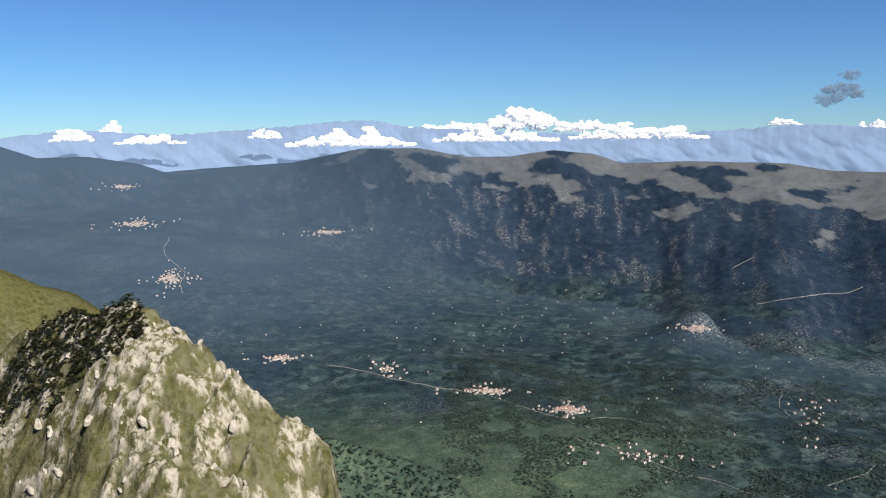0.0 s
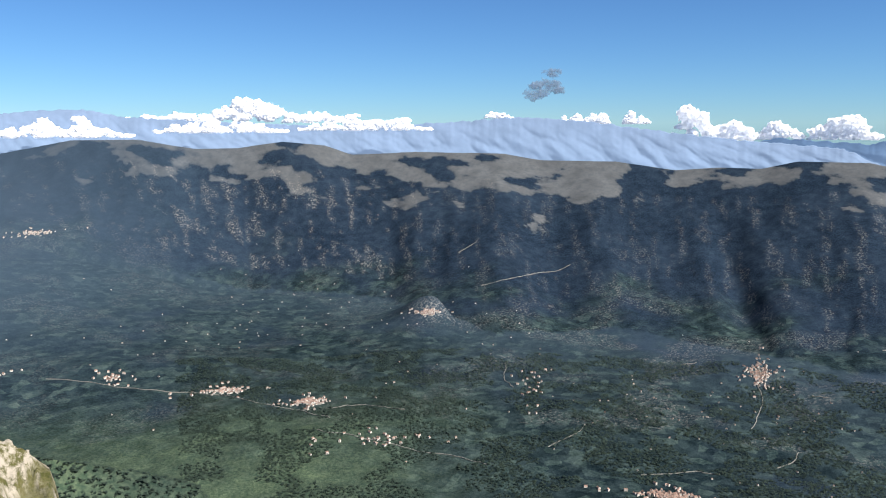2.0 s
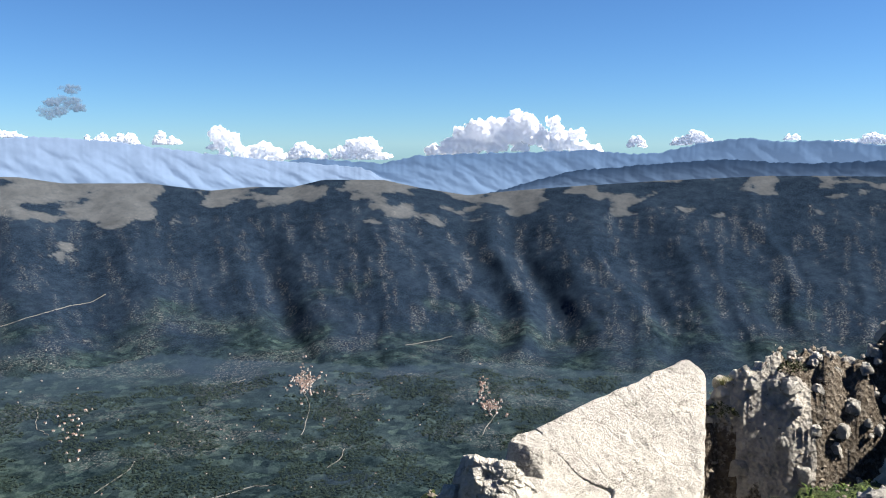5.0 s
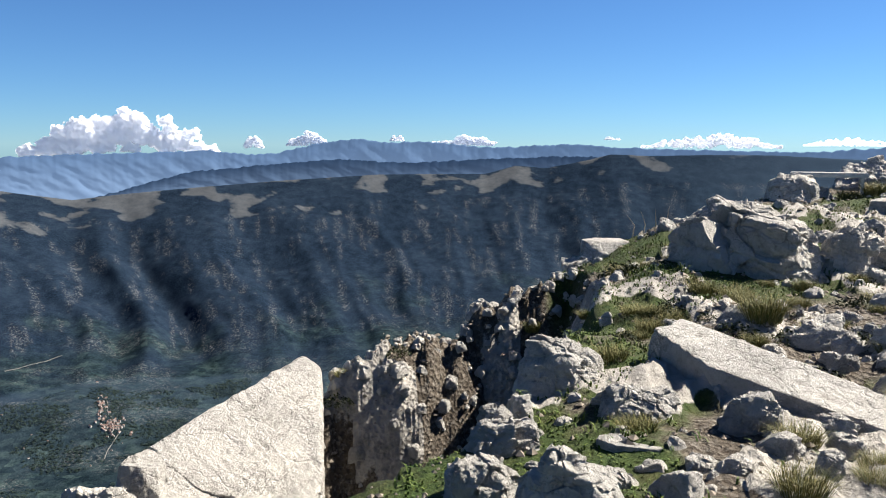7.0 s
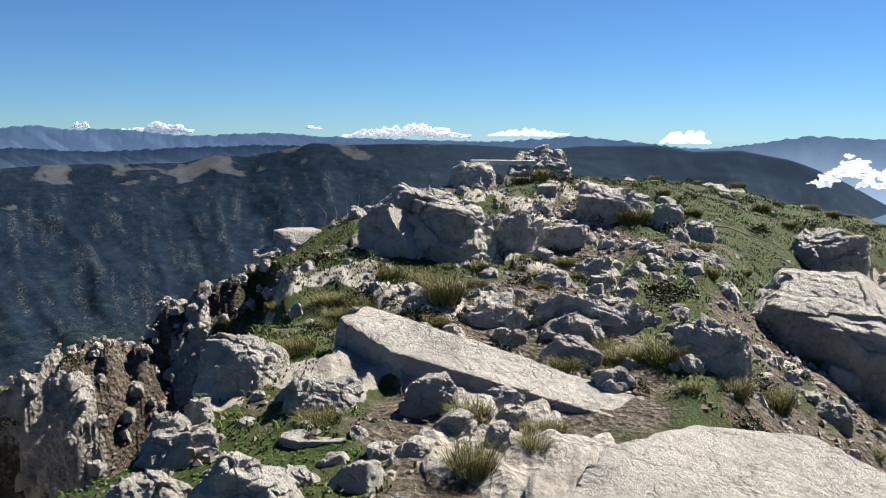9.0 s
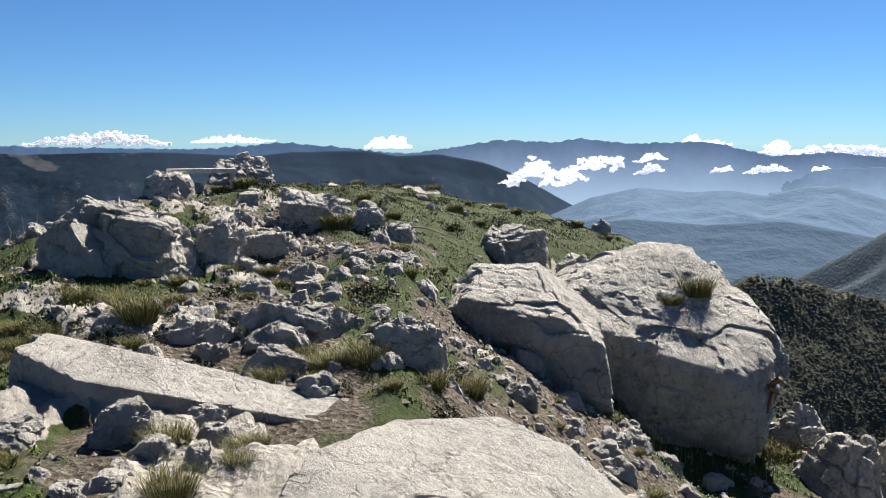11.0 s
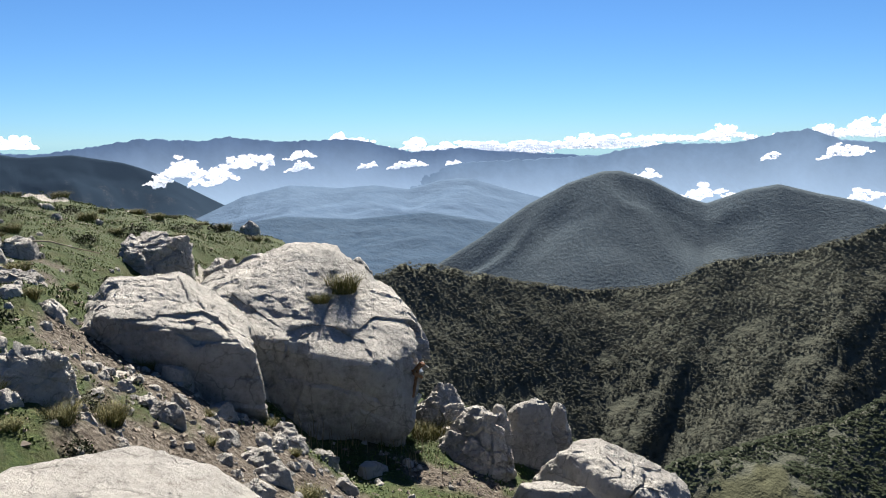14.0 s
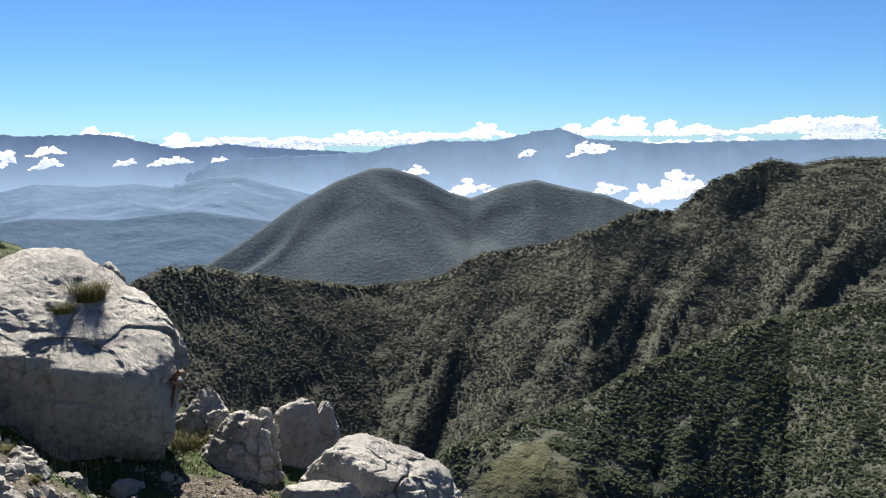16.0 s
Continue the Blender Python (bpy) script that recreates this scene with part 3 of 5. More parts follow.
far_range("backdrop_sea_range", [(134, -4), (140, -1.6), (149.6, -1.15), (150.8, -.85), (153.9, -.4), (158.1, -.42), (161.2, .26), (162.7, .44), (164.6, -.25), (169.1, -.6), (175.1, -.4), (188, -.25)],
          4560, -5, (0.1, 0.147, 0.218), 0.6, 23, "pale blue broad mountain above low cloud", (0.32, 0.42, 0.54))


# ---- shared shapes ----
def flat_mesh(name, verts, faces, mat, smooth_faces=False, sharp=0):
    me = bpy.data.meshes.new(name)
    me.from_pydata([tuple(v) for v in verts], [], [tuple(int(i) for i in f) for f in faces])
    if smooth_faces:
        me.polygons.foreach_set("use_smooth", np.ones(len(me.polygons), bool))
        if sharp:
            me.set_sharp_from_angle(angle=radians(sharp))
    for mm in (mat if isinstance(mat, (list, tuple)) else [mat]):
        me.materials.append(mm)
    me.update()
    return me


def part(name, bm, mat, parent, label=""):
    me = bpy.data.meshes.new(name)
    bm.to_mesh(me)
    bm.free()
    me.materials.append(mat)
    ob = new(name, me)
    ob.parent = parent
    if label:
        tagged(ob, label)
    return ob


BALLS = {}


def ball(level):
    """Points and triangles of a unit sphere."""
    if level not in BALLS:
        bm = bmesh.new()
        bmesh.ops.create_icosphere(bm, subdivisions=level, radius=1)
        bm.verts.ensure_lookup_table()
        BALLS[level] = (np.array([v.co[:] for v in bm.verts]), np.array([[v.index for v in f.verts] for f in bm.faces]))
        bm.free()
    return BALLS[level]


def noise3(p, scale, seed, octaves=4, gain=0.5):
    q = p * scale
    return (fbm(q[:, 0] + 31, q[:, 1], octaves, seed, gain) + fbm(q[:, 1] - 17, q[:, 2], octaves, seed + 1, gain) + fbm(q[:, 2] + 5, q[:, 0], octaves, seed + 2, gain)) * 0.6


def rock_points(w, d, h, seed, level, style, cuts=()):
    """A weathered block: the solid inside a set of planes, edges rounded, then pitted and cracked."""
    u, f = ball(level)
    rng = np.random.RandomState(seed)
    planes = [((1, 0, .1), w / 2), ((-1, 0, .1), w / 2), ((0, 1, .1), d / 2), ((0, -1, .15), d / 2), ((0, 0, 1), h * .5), ((0, 0, -1), h * .9)]
    if not cuts:
        for i in range({"block": 12, "flat": 10, "round": 16, "ledge": 10}[style]):
            n = rng.normal(size=3) * (1, 1, .75 if style not in ("flat", "ledge") else .35)
            n[2] = abs(n[2]) + (0.15 if style not in ("flat", "ledge") else 0.02)
            n /= np.linalg.norm(n)
            reach = np.sqrt((n[0] * w / 2) ** 2 + (n[1] * d / 2) ** 2 + (n[2] * h / 2) ** 2)
            planes.append((n, reach * rng.uniform(.74, 1.06)))
    planes += list(cuts)
    N = np.array([np.array(n) / np.linalg.norm(n) for n, _ in planes])
    D = np.array([k for _, k in planes])
    k = {"block": 44, "flat": 50, "round": 16, "ledge": 50}[style]
    t = np.clip(u @ N.T, 1e-3, None) / D
    r = 1 / (np.sum(t ** k, 1) ** (1 / k))
    p = u * r[:, None]
    size = (w + d + h) / 3
    q = p / size * 1.3 + seed * 7.13
    amp = size * {'block': .055, 'flat': .035, 'round': .06, 'ledge': .035}[style]
    disp = amp * (0.32 * noise3(q, 1.5, seed, 5, .55) - {'block': .8, 'flat': .5, 'round': .35, 'ledge': .5}[style] * np.abs(noise3(q, 2.3, seed + 4, 4, .5)))
    crack = noise3(q, 1.0, seed + 9, 3)
    disp = disp - amp * (.5 if style == 'flat' else 1.1) * np.exp(-(crack / (.014 if style == 'flat' else .03)) ** 2) * smooth(-.1, .2, noise3(q, .8, seed + 14, 2))
    strata = (q @ np.array([.25, .3, 2.2])) + 0.35 * noise3(q, 1.2, seed + 21, 2)
    disp = disp - amp * {'block': .4, 'flat': .25, 'round': 0.0, 'ledge': .4}[style] * np.exp(-(((strata * 1.6) % 1 - .5) / .07) ** 2)
    warp = p + size * .04 * np.column_stack([noise3(q, 2.2, seed + 51, 2), noise3(q, 2.2, seed + 52, 2), noise3(q, 2.2, seed + 53, 2)])
    for count, share in ((26 if level > 4 else 14, 1.0), (150, 0.8 if level > 5 else 0.0)):
        if not share:
            continue
        seeds = rng.uniform(-1, 1, (count, 3)) * (w * .55, d * .55, h * .55)
        gap = np.sqrt(np.clip((warp ** 2).sum(1)[:, None] - 2 * warp @ seeds.T + (seeds ** 2).sum(1)[None], 0, None))
        cell = np.argmin(gap, 1)
        rows = np.arange(len(p))
        first = gap[rows, cell]
        gap[rows, cell] = 9e9
        edge = gap.min(1) - first
        tilt, step = rng.normal(size=(count, 3)), rng.uniform(-1, 1, count)
        lean = (tilt[cell] * (warp - seeds[cell])).sum(1)
        fr = {"block": 1.0, "flat": .04, "round": .38, "ledge": .3}[style]
        wide = .5 * size / count ** .5
        disp = disp + share * fr * (0.16 * lean + 0.10 * wide * step[cell] - 0.11 * wide * np.exp(-(edge / (.12 * wide)) ** 2))
    if level > 4:
        disp = disp + size * {'block': .014, 'flat': .006, 'round': .012, 'ledge': .01}[style] * noise3(q, 8, seed + 33, 4, .6)
    return p + u * disp[:, None], f


ROCK_LABELS = {"block": "angular weathered limestone block bedded in turf and gravel", "flat": "flat pale limestone slab lying in turf",
               "round": "rounded grey-white limestone rock with pitted surface",
               "ledge": "broad weathered limestone ledge bedded in turf"}


def rock(name, x, y, z, w, d, h, yaw, roll, seed, level, style, cuts=(), label="", pitch=0.0):
    p, f = rock_points(w, d, h, seed, level, style, cuts)
    ob = new(name, flat_mesh(name, p, f, STONE, True, 26))
    ob.matrix_world = pose(x, y, z + h * 0.45, pitch, roll, yaw)
    return tagged(ob, label or ROCK_LABELS[style], name.replace("_", " "), group="" if name == "boulder" else "rocks of the summit")


def near_z(x, y):
    x, y = np.atleast_1d(np.asarray(x, float)), np.atleast_1d(np.asarray(y, float))
    return ground_height(np.degrees(np.arctan2(x, y)), np.hypot(x, y))[0]


# ---- rocks of the summit ----
def slab(name, centre, normal, along, w, d, h, seed, level, style, label, cuts=()):
    """A bedded plate of rock whose top lies in a given plane."""
    up = Vector(normal).normalized()
    side = (Vector(along) - up * up.dot(Vector(along))).normalized()
    m = Matrix((side, up.cross(side), up)).transposed().to_4x4()
    turned = [(tuple(m.to_3x3().transposed() @ Vector(q)), k) for q, k in cuts]
    p, f = rock_points(w, d, h, seed, level, style, turned)
    ob = new(name, flat_mesh(name, p, f, STONE, True, 26))
    m.translation = Vector(centre) - up * h * 0.48
    ob.matrix_world = m
    return tagged(ob, label, "limestone slab", group="rocks of the summit")


big_boulder = rock("boulder", 7.38, -6.38, -1.55, 2.9, 2.3, 2.1, -130.5, 0, 101, 7, "round",
     [((.2, -.47, .86), .50), ((-.35, -.1, .93), .97), ((.6, 0, .8), .93), ((.85, 0, .53), 1.12), ((1, 0, .05), 1.30), ((.97, 0, -.25), 1.34), ((-.15, -.98, -.1), .92), ((0, -.85, -.5), 1.16), ((.6, -.75, .1), 1.2)],
     "huge pale limestone boulder with shaded front and grass tufts")
rock("boulder", 7.12, -4.35, -0.85, 1.65, 1.35, 1.25, -121, 0, 102, 7, "ledge",
     [((.1, -.3, .95), .52), ((.55, -.1, .83), .56), ((-.65, -.1, .75), .72), ((-.3, -.95, -.1), .56), ((-.2, -.6, -.75), .66)],
     "grey limestone boulder with dished top and undercut front")
slab("limestone_slab", (4.72, -0.98, 0.24), (-.14, -.10, .98), (.56, .83, .11), 2.55, 0.66, 0.34, 103, 7, "flat", "long bare limestone slab across the path")
slab("limestone_slab", (3.00, -1.68, 0.19), (-.05, -.08, .99), (.5, -.86, 0), 2.2, 1.5, 0.42, 104, 7, "flat", "broad smooth limestone slab at the feet")
slab("limestone_slab", (5.92, 3.18, -1.21), (-.31, -.33, .89), (-.92, .33, -.22), 3.2, 2.0, 1.0, 105, 7, "flat", "large sunlit limestone slab above the cliff",
     [((.383, -.924, 0), .62), ((-.75, -.55, .3), 1.05), ((-.2, .95, .1), .98)])
rock("boulder", 8.57, -0.77, 0.42, 1.37, 1.10, 0.72, -95, 2, 1, 7, "block")
rock("rock", 8.41, -1.64, 0.44, 0.43, 0.34, 0.44, -101, 0, 2, 5, "block")
rock("rock", 12.12, -1.68, 0.91, 0.70, 0.63, 0.33, -98, 0, 3, 5, "block")
rock("boulder", 13.48, -3.01, 0.82, 1.12, 0.89, 0.62, -102, 4, 4, 6, "block")
rock("rock", 10.10, -3.23, 0.55, 0.97, 0.78, 0.46, -107, 8, 5, 6, "block")
rock("rock", 9.75, -3.76, 0.53, 0.45, 0.36, 0.32, -111, 6, 6, 5, "block")
rock("rock", 9.39, -4.02, 0.43, 0.44, 0.35, 0.24, -113, 4, 7, 5, "block")
rock("rock", 7.98, -3.42, 0.30, 0.50, 0.45, 0.20, -113, 10, 8, 6, "block")
rock("rock", 8.35, -3.10, 0.34, 0.42, 0.35, 0.16, -95, 4, 88, 5, "block")
rock("rock", 9.92, 0.65, 0.27, 0.60, 0.54, 0.24, -86, 0, 9, 6, "flat")
rock("rock", 9.72, 0.91, 0.13, 0.45, 0.36, 0.19, -84, 0, 10, 5, "block")
rock("rock", 8.04, -2.46, 0.28, 0.45, 0.36, 0.13, -107, 0, 11, 5, "flat")
rock("rock", 7.17, -2.21, 0.27, 0.28, 0.23, 0.14, -107, 0, 12, 5, "block")
rock("rock", 4.91, 0.61, 0.14, 0.52, 0.42, 0.32, -83, -4, 13, 6, "block")
rock("rock", 4.45, 0.77, 0.07, 0.14, 0.12, 0.16, -80, 0, 14, 4, "block")
rock("rock", 4.25, 0.88, 0.02, 0.21, 0.19, 0.20, -78, -6, 15, 5, "block")
rock("rock", 4.05, 0.80, 0.03, 0.38, 0.30, 0.17, -79, 0, 16, 6, "block")
rock("rock", 3.35, 0.76, 0.04, 0.31, 0.25, 0.26, -77, 0, 17, 6, "block")
rock("rock", 3.19, 0.38, 0.09, 0.38, 0.27, 0.34, -83, -3, 18, 6, "block")
rock("rock", 4.50, 0.13, 0.12, 0.41, 0.29, 0.18, -88, 0, 19, 6, "block")
rock("rock", 4.04, 0.14, 0.10, 0.39, 0.20, 0.05, -88, 0, 20, 6, "flat")
rock("rock", 3.85, -0.18, 0.09, 0.16, 0.12, 0.09, -93, 0, 21, 5, "block")
rock("rock", 3.80, -0.32, 0.12, 0.19, 0.15, 0.08, -95, 5, 22, 5, "block")
rock("rock", 3.80, 0.03, 0.09, 0.11, 0.10, 0.06, -89, 0, 23, 4, "block")
rock("rock", 3.59, 0.19, 0.07, 0.16, 0.14, 0.11, -87, 0, 24, 5, "block")
rock("rock", 4.40, -0.45, 0.08, 0.30, 0.24, 0.27, -96, 0, 25, 5, "block")
rock("rock", 4.48, -0.87, 0.10, 0.26, 0.21, 0.13, -101, 0, 27, 5, "block")
rock("rock", 4.19, -0.87, 0.11, 0.20, 0.16, 0.11, -102, 0, 28, 5, "block")
rock("rock", 3.76, -0.71, 0.17, 0.12, 0.10, 0.13, -101, 0, 29, 5, "block")
rock("rock", 5.94, -1.80, 0.20, 0.92, 0.55, 0.26, -107, 4, 30, 7, "block")
rock("rock", 5.10, -1.41, 0.17, 0.36, 0.22, 0.20, -105, 14, 31, 6, "block")
rock("rock", 6.18, -1.17, 0.20, 0.38, 0.27, 0.14, -101, 0, 32, 5, "block")
rock("rock", 6.24, -0.94, 0.20, 0.24, 0.20, 0.13, -99, 0, 33, 5, "block")
rock("rock", 5.57, -1.14, 0.17, 0.15, 0.10, 0.15, -102, 20, 34, 4, "block")
rock("rock", 6.61, -1.31, 0.28, 0.18, 0.14, 0.09, -101, 0, 35, 4, "block")
rock("rock", 7.61, -2.30, 0.31, 0.40, 0.32, 0.20, -107, 0, 36, 5, "block")
rock("rock", 7.16, -2.19, 0.26, 0.29, 0.23, 0.15, -107, 0, 37, 5, "block")
rock("rock", 4.61, -1.56, 0.12, 0.18, 0.15, 0.05, -109, 0, 38, 5, "flat")
rock("rock", 5.84, -1.07, 0.15, 0.14, 0.11, 0.10, -100, 0, 39, 4, "block")
rock("rock", 6.29, -0.57, 0.24, 0.14, 0.11, 0.07, -95, 0, 40, 4, "block")
rock("rock", 6.33, -0.45, 0.27, 0.12, 0.09, 0.07, -94, 0, 41, 4, "block")
rock("rock", 6.77, -0.87, 0.29, 0.13, 0.11, 0.15, -97, 0, 42, 4, "block")
rock("rock", 8.07, -1.85, 0.30, 0.30, 0.24, 0.25, -103, 0, 43, 5, "block")
rock("rock", 8.13, -0.80, 0.38, 0.23, 0.18, 0.20, -96, 0, 44, 4, "block")
rock("rock", 6.65, 0.43, 0.15, 0.10, 0.08, 0.14, -86, 0, 45, 4, "block")
rock("boulder", 9.90, -5.85, -0.06, 1.00, 0.85, 0.57, -120, 0, 46, 6, "block")
rock("rock", 5.00, -2.29, 0.16, 0.50, 0.30, 0.34, -113, 16, 47, 6, "block")
rock("rock", 5.94, -2.00, 0.24, 0.34, 0.24, 0.15, -107, 10, 48, 5, "block")
rock("rock", 8.88, -2.15, 0.41, 0.62, 0.50, 0.28, -102, 0, 49, 6, "block")
rock("rock", 7.92, -2.36, 0.28, 0.38, 0.30, 0.14, -105, 0, 50, 5, "block")
rock("rock", 5.66, -1.56, 0.20, 0.45, 0.31, 0.19, -104, 0, 51, 6, "block")
rock("rock", 6.16, -1.12, 0.21, 0.15, 0.12, 0.16, -98, 10, 52, 4, "block")
rock("rock", 5.74, -1.13, 0.15, 0.19, 0.16, 0.10, -99, 20, 53, 5, "block")
rock("rock", 6.16, -0.94, 0.18, 0.23, 0.18, 0.13, -97, 0, 54, 5, "block")
rock("rock", 6.36, -2.03, 0.27, 0.11, 0.09, 0.11, -106, 0, 55, 4, "block")
rock("rock", 5.55, -1.66, 0.20, 0.15, 0.12, 0.11, -105, 0, 56, 4, "block")
rock("rock", 6.86, -3.86, -0.28, 0.14, 0.13, 0.10, -118, 0, 57, 4, "block")
rock("rock", 5.50, -3.39, -0.38, 0.29, 0.23, 0.14, -120, 0, 58, 5, "block")
rock("rock", 11.06, -2.58, 0.82, 0.34, 0.28, 0.18, -102, 0, 59, 5, "flat")
rock("rock", 12.74, -5.78, 0.66, 0.27, 0.22, 0.11, -114, 0, 61, 4, "block")
rock("rock", 12.69, -9.43, -0.07, 0.34, 0.31, 0.30, -126, 0, 62, 4, "block")
rock("rock", 9.71, -6.79, -0.45, 0.51, 0.41, 0.53, -124, 0, 63, 5, "block")
rock("rock", 9.18, -8.69, -1.43, 0.75, 0.60, 1.49, -133, 10, 64, 5, "block")
rock("rock", 11.35, -4.30, 0.65, 0.31, 0.25, 0.16, -110, 0, 65, 4, "flat")
rock("rock", 6.60, -7.78, -2.40, 0.62, 0.60, 1.22, -139, -10, 66, 6, "block")
rock("rock", 5.77, -7.47, -2.22, 1.00, 0.80, 0.76, -142, 26, 67, 6, "block")
rock("rock", 5.74, -8.43, -2.34, 0.56, 0.45, 0.90, -145, -4, 68, 5, "block")
rock("rock", 5.51, -8.65, -2.46, 0.37, 0.33, 1.00, -147, 4, 69, 5, "block")
rock("rock", 6.04, -8.25, -2.25, 0.35, 0.28, 0.44, -143, 0, 70, 5, "block")
rock("rock", 6.68, -7.55, -1.89, 0.23, 0.18, 0.34, -138, 0, 71, 4, "block")
rock("rock", 5.20, -4.08, -0.90, 0.25, 0.20, 0.11, -127, 0, 72, 5, "block")
rock("rock", 4.03, -2.89, -0.54, 0.23, 0.18, 0.13, -124, 0, 73, 5, "block")
rock("rock", 4.38, -3.66, -0.88, 0.24, 0.19, 0.13, -129, 0, 74, 5, "block")
rock("rock", 5.96, -5.98, -1.71, 0.26, 0.21, 0.05, -134, 0, 75, 4, "flat")
rock("boulder", 4.02, -7.33, -2.34, 1.86, 1.12, 0.94, -150, 6, 76, 7, "round")
rock("limestone_slab", 4.03, -6.32, -2.11, 0.85, 0.51, 0.68, -146, 0, 77, 6, "flat")
rock("rock", 5.90, -8.01, -2.24, 0.30, 0.21, 0.78, -142, 0, 78, 4, "flat")
rock("rock", 5.82, -5.76, -1.67, 0.25, 0.20, 0.14, -133, 0, 79, 4, "flat")
rock("rock", 4.86, 3.86, -1.16, 0.58, 0.40, 0.33, -54, -6, 81, 6, "block")
rock("rock", 4.71, 4.18, -1.67, 0.44, 0.35, 0.59, -51, 0, 82, 6, "block")
rock("rock", 5.46, 3.95, -1.21, 0.38, 0.27, 0.34, -56, 0, 83, 5, "flat")
rock("rock", 5.45, 4.07, -1.39, 0.21, 0.17, 0.59, -55, 0, 84, 4, "flat")
rock("rock", 4.51, 4.35, -1.94, 0.33, 0.26, 0.71, -48, 0, 85, 5, "block")

# ribs of rock down the spur, too many to tell apart
STONE_SHAPES = [rock_points(1.0, .8, .62, 300 + i, 3, "block") for i in range(8)]


CRAG = plain("weathered_crag_limestone", (0.1824, 0.1672, 0.1429), 0.95, 0, 0.45, 0.9)


def crags():
    rs = np.random.RandomState(5)
    az, r = rs.uniform(-33, -8.5, 1800), rs.uniform(96, 205, 1800)
    z, which, _, x, y = ground_height(az, r)
    keep = (which == 2) & (r < 205) & (rib(az, r, x, y) > .6)
    vs, fs, n = [], [], 0
    for a, px, py, pz in list(zip(az[keep], x[keep], y[keep], z[keep]))[:420]:
        v, f = STONE_SHAPES[rs.randint(8)]
        s = 0.4 + 1.3 * rs.rand() ** 2.2
        q = v * (s * .9, s * 2.0, s * .8)
        t = radians(-a) + rs.normal() * .35
        q = np.column_stack([q[:, 0] * math.cos(t) - q[:, 1] * math.sin(t), q[:, 0] * math.sin(t) + q[:, 1] * math.cos(t), q[:, 2] + .4 * (q[:, 0] * math.sin(-t) + q[:, 1] * math.cos(t))])
        vs.append(q + (px, py, pz - .1 * s))
        fs.append(f + n)
        n += len(v)
    tagged(new("crags", flat_mesh("crags", np.concatenate(vs), np.concatenate(fs), CRAG)), "pale limestone ribs and crags on the grassy spur", "crag", kind="stuff")


crags()

# loose stones: a few shapes, shared
STONES = [flat_mesh("stone", *rock_points(1.0, .8, .62, 300 + i, 4, "block"), STONE, True, 24) for i in range(8)]
rng = np.random.RandomState(11)


def scatter(n, x0, x1, y0, y1, rule):
    x, y = rng.uniform(x0, x1, n * 8), rng.uniform(y0, y1, n * 8)
    on_slab = (np.hypot((x - 3.05) / 1.05, (y + 1.34) / 1.1) < 1) | ((np.abs((x - 4.46) * .875 + (y + .86) * -.485) < .42) & (np.abs((x - 4.46) * .485 + (y + .86) * .875) < 1.15))
    keep = np.nonzero((rng.rand(n * 8) < rule(x, y)) & ~on_slab)[0][:n]
    return np.column_stack([x[keep], y[keep]])


def stony(x, y):
    far = np.where((x > 8.5) & (y < -3), 0.35, 1.0)
    return np.where(grassy(x, y) < 0.02, 0.8, 0.2) * far


pts = scatter(180, 3.0, 12.5, -6.0, 1.2, stony)
for (x, y), z in zip(pts, near_z(pts[:, 0], pts[:, 1])):
    ob = new("stone", STONES[rng.randint(8)])
    size = 0.05 + 0.26 * rng.rand() ** 2.6
    ob.matrix_world = pose(x, y, z + size * 0.15, rng.uniform(-15, 15), rng.uniform(-15, 15), rng.uniform(0, 360)) @ Matrix.Diagonal((size, size, size, 1))
    tagged(ob, "small broken limestone lying on gravel", "stone", group="loose stones")
pts = scatter(110, 4.4, 8.6, -5.0, -0.9, lambda x, y: np.where((x > 6.2) & (y < -3.2), 0, np.where(y < -1.0 - .25 * (x - 4.6), 1.0, .25)))
for (x, y), z in zip(pts, near_z(pts[:, 0], pts[:, 1])):
    ob = new("stone", STONES[rng.randint(8)])
    size = 0.06 + 0.20 * rng.rand() ** 2.2
    ob.matrix_world = pose(x, y, z + size * 0.12, rng.uniform(-25, 25), rng.uniform(-25, 25), rng.uniform(0, 360)) @ Matrix.Diagonal((size, size, size, 1))
    tagged(ob, "broken limestone lump in the rubble beside the path", "stone", group="path rubble")


def rubble(name, label, pts, lo, hi, seed):
    """Lumps lying too thick to tell apart."""
    rs = np.random.RandomState(seed)
    vs, fs, n = [], [], 0
    for (x, y), z in zip(pts, near_z(pts[:, 0], pts[:, 1])):
        v, f = STONE_SHAPES[rs.randint(8)]
        s, a, b = lo + (hi - lo) * rs.rand() ** 2, rs.uniform(0, 6.28), rs.normal() * .4
        q = v * s
        q = np.column_stack([q[:, 0], q[:, 1] * math.cos(b) - q[:, 2] * math.sin(b), q[:, 1] * math.sin(b) + q[:, 2] * math.cos(b)])
        vs.append(np.column_stack([q[:, 0] * math.cos(a) - q[:, 1] * math.sin(a) + x, q[:, 0] * math.sin(a) + q[:, 1] * math.cos(a) + y, q[:, 2] + z + s * .1]))
        fs.append(f + n)
        n += len(v)
    tagged(new(name, flat_mesh(name, np.concatenate(vs), np.concatenate(fs), STONE, True, 26)), label, "rubble", kind="stuff")


rubble("gully_rubble", "jagged limestone rubble on the shaded side of the gully", scatter(800, 5.2, 9.5, 0.75, 3.7, lambda x, y: x * 0 + 1), .04, .17, 21)
rubble("path_rubble", "small broken limestone strewn over the summit path", scatter(900, 3.2, 12.5, -6.5, 0.9, stony), .025, .12, 22)


GRIT = plain("brownish_limestone_grit", (0.17, 0.145, 0.118), 0.95, 0, 0.5, 24)


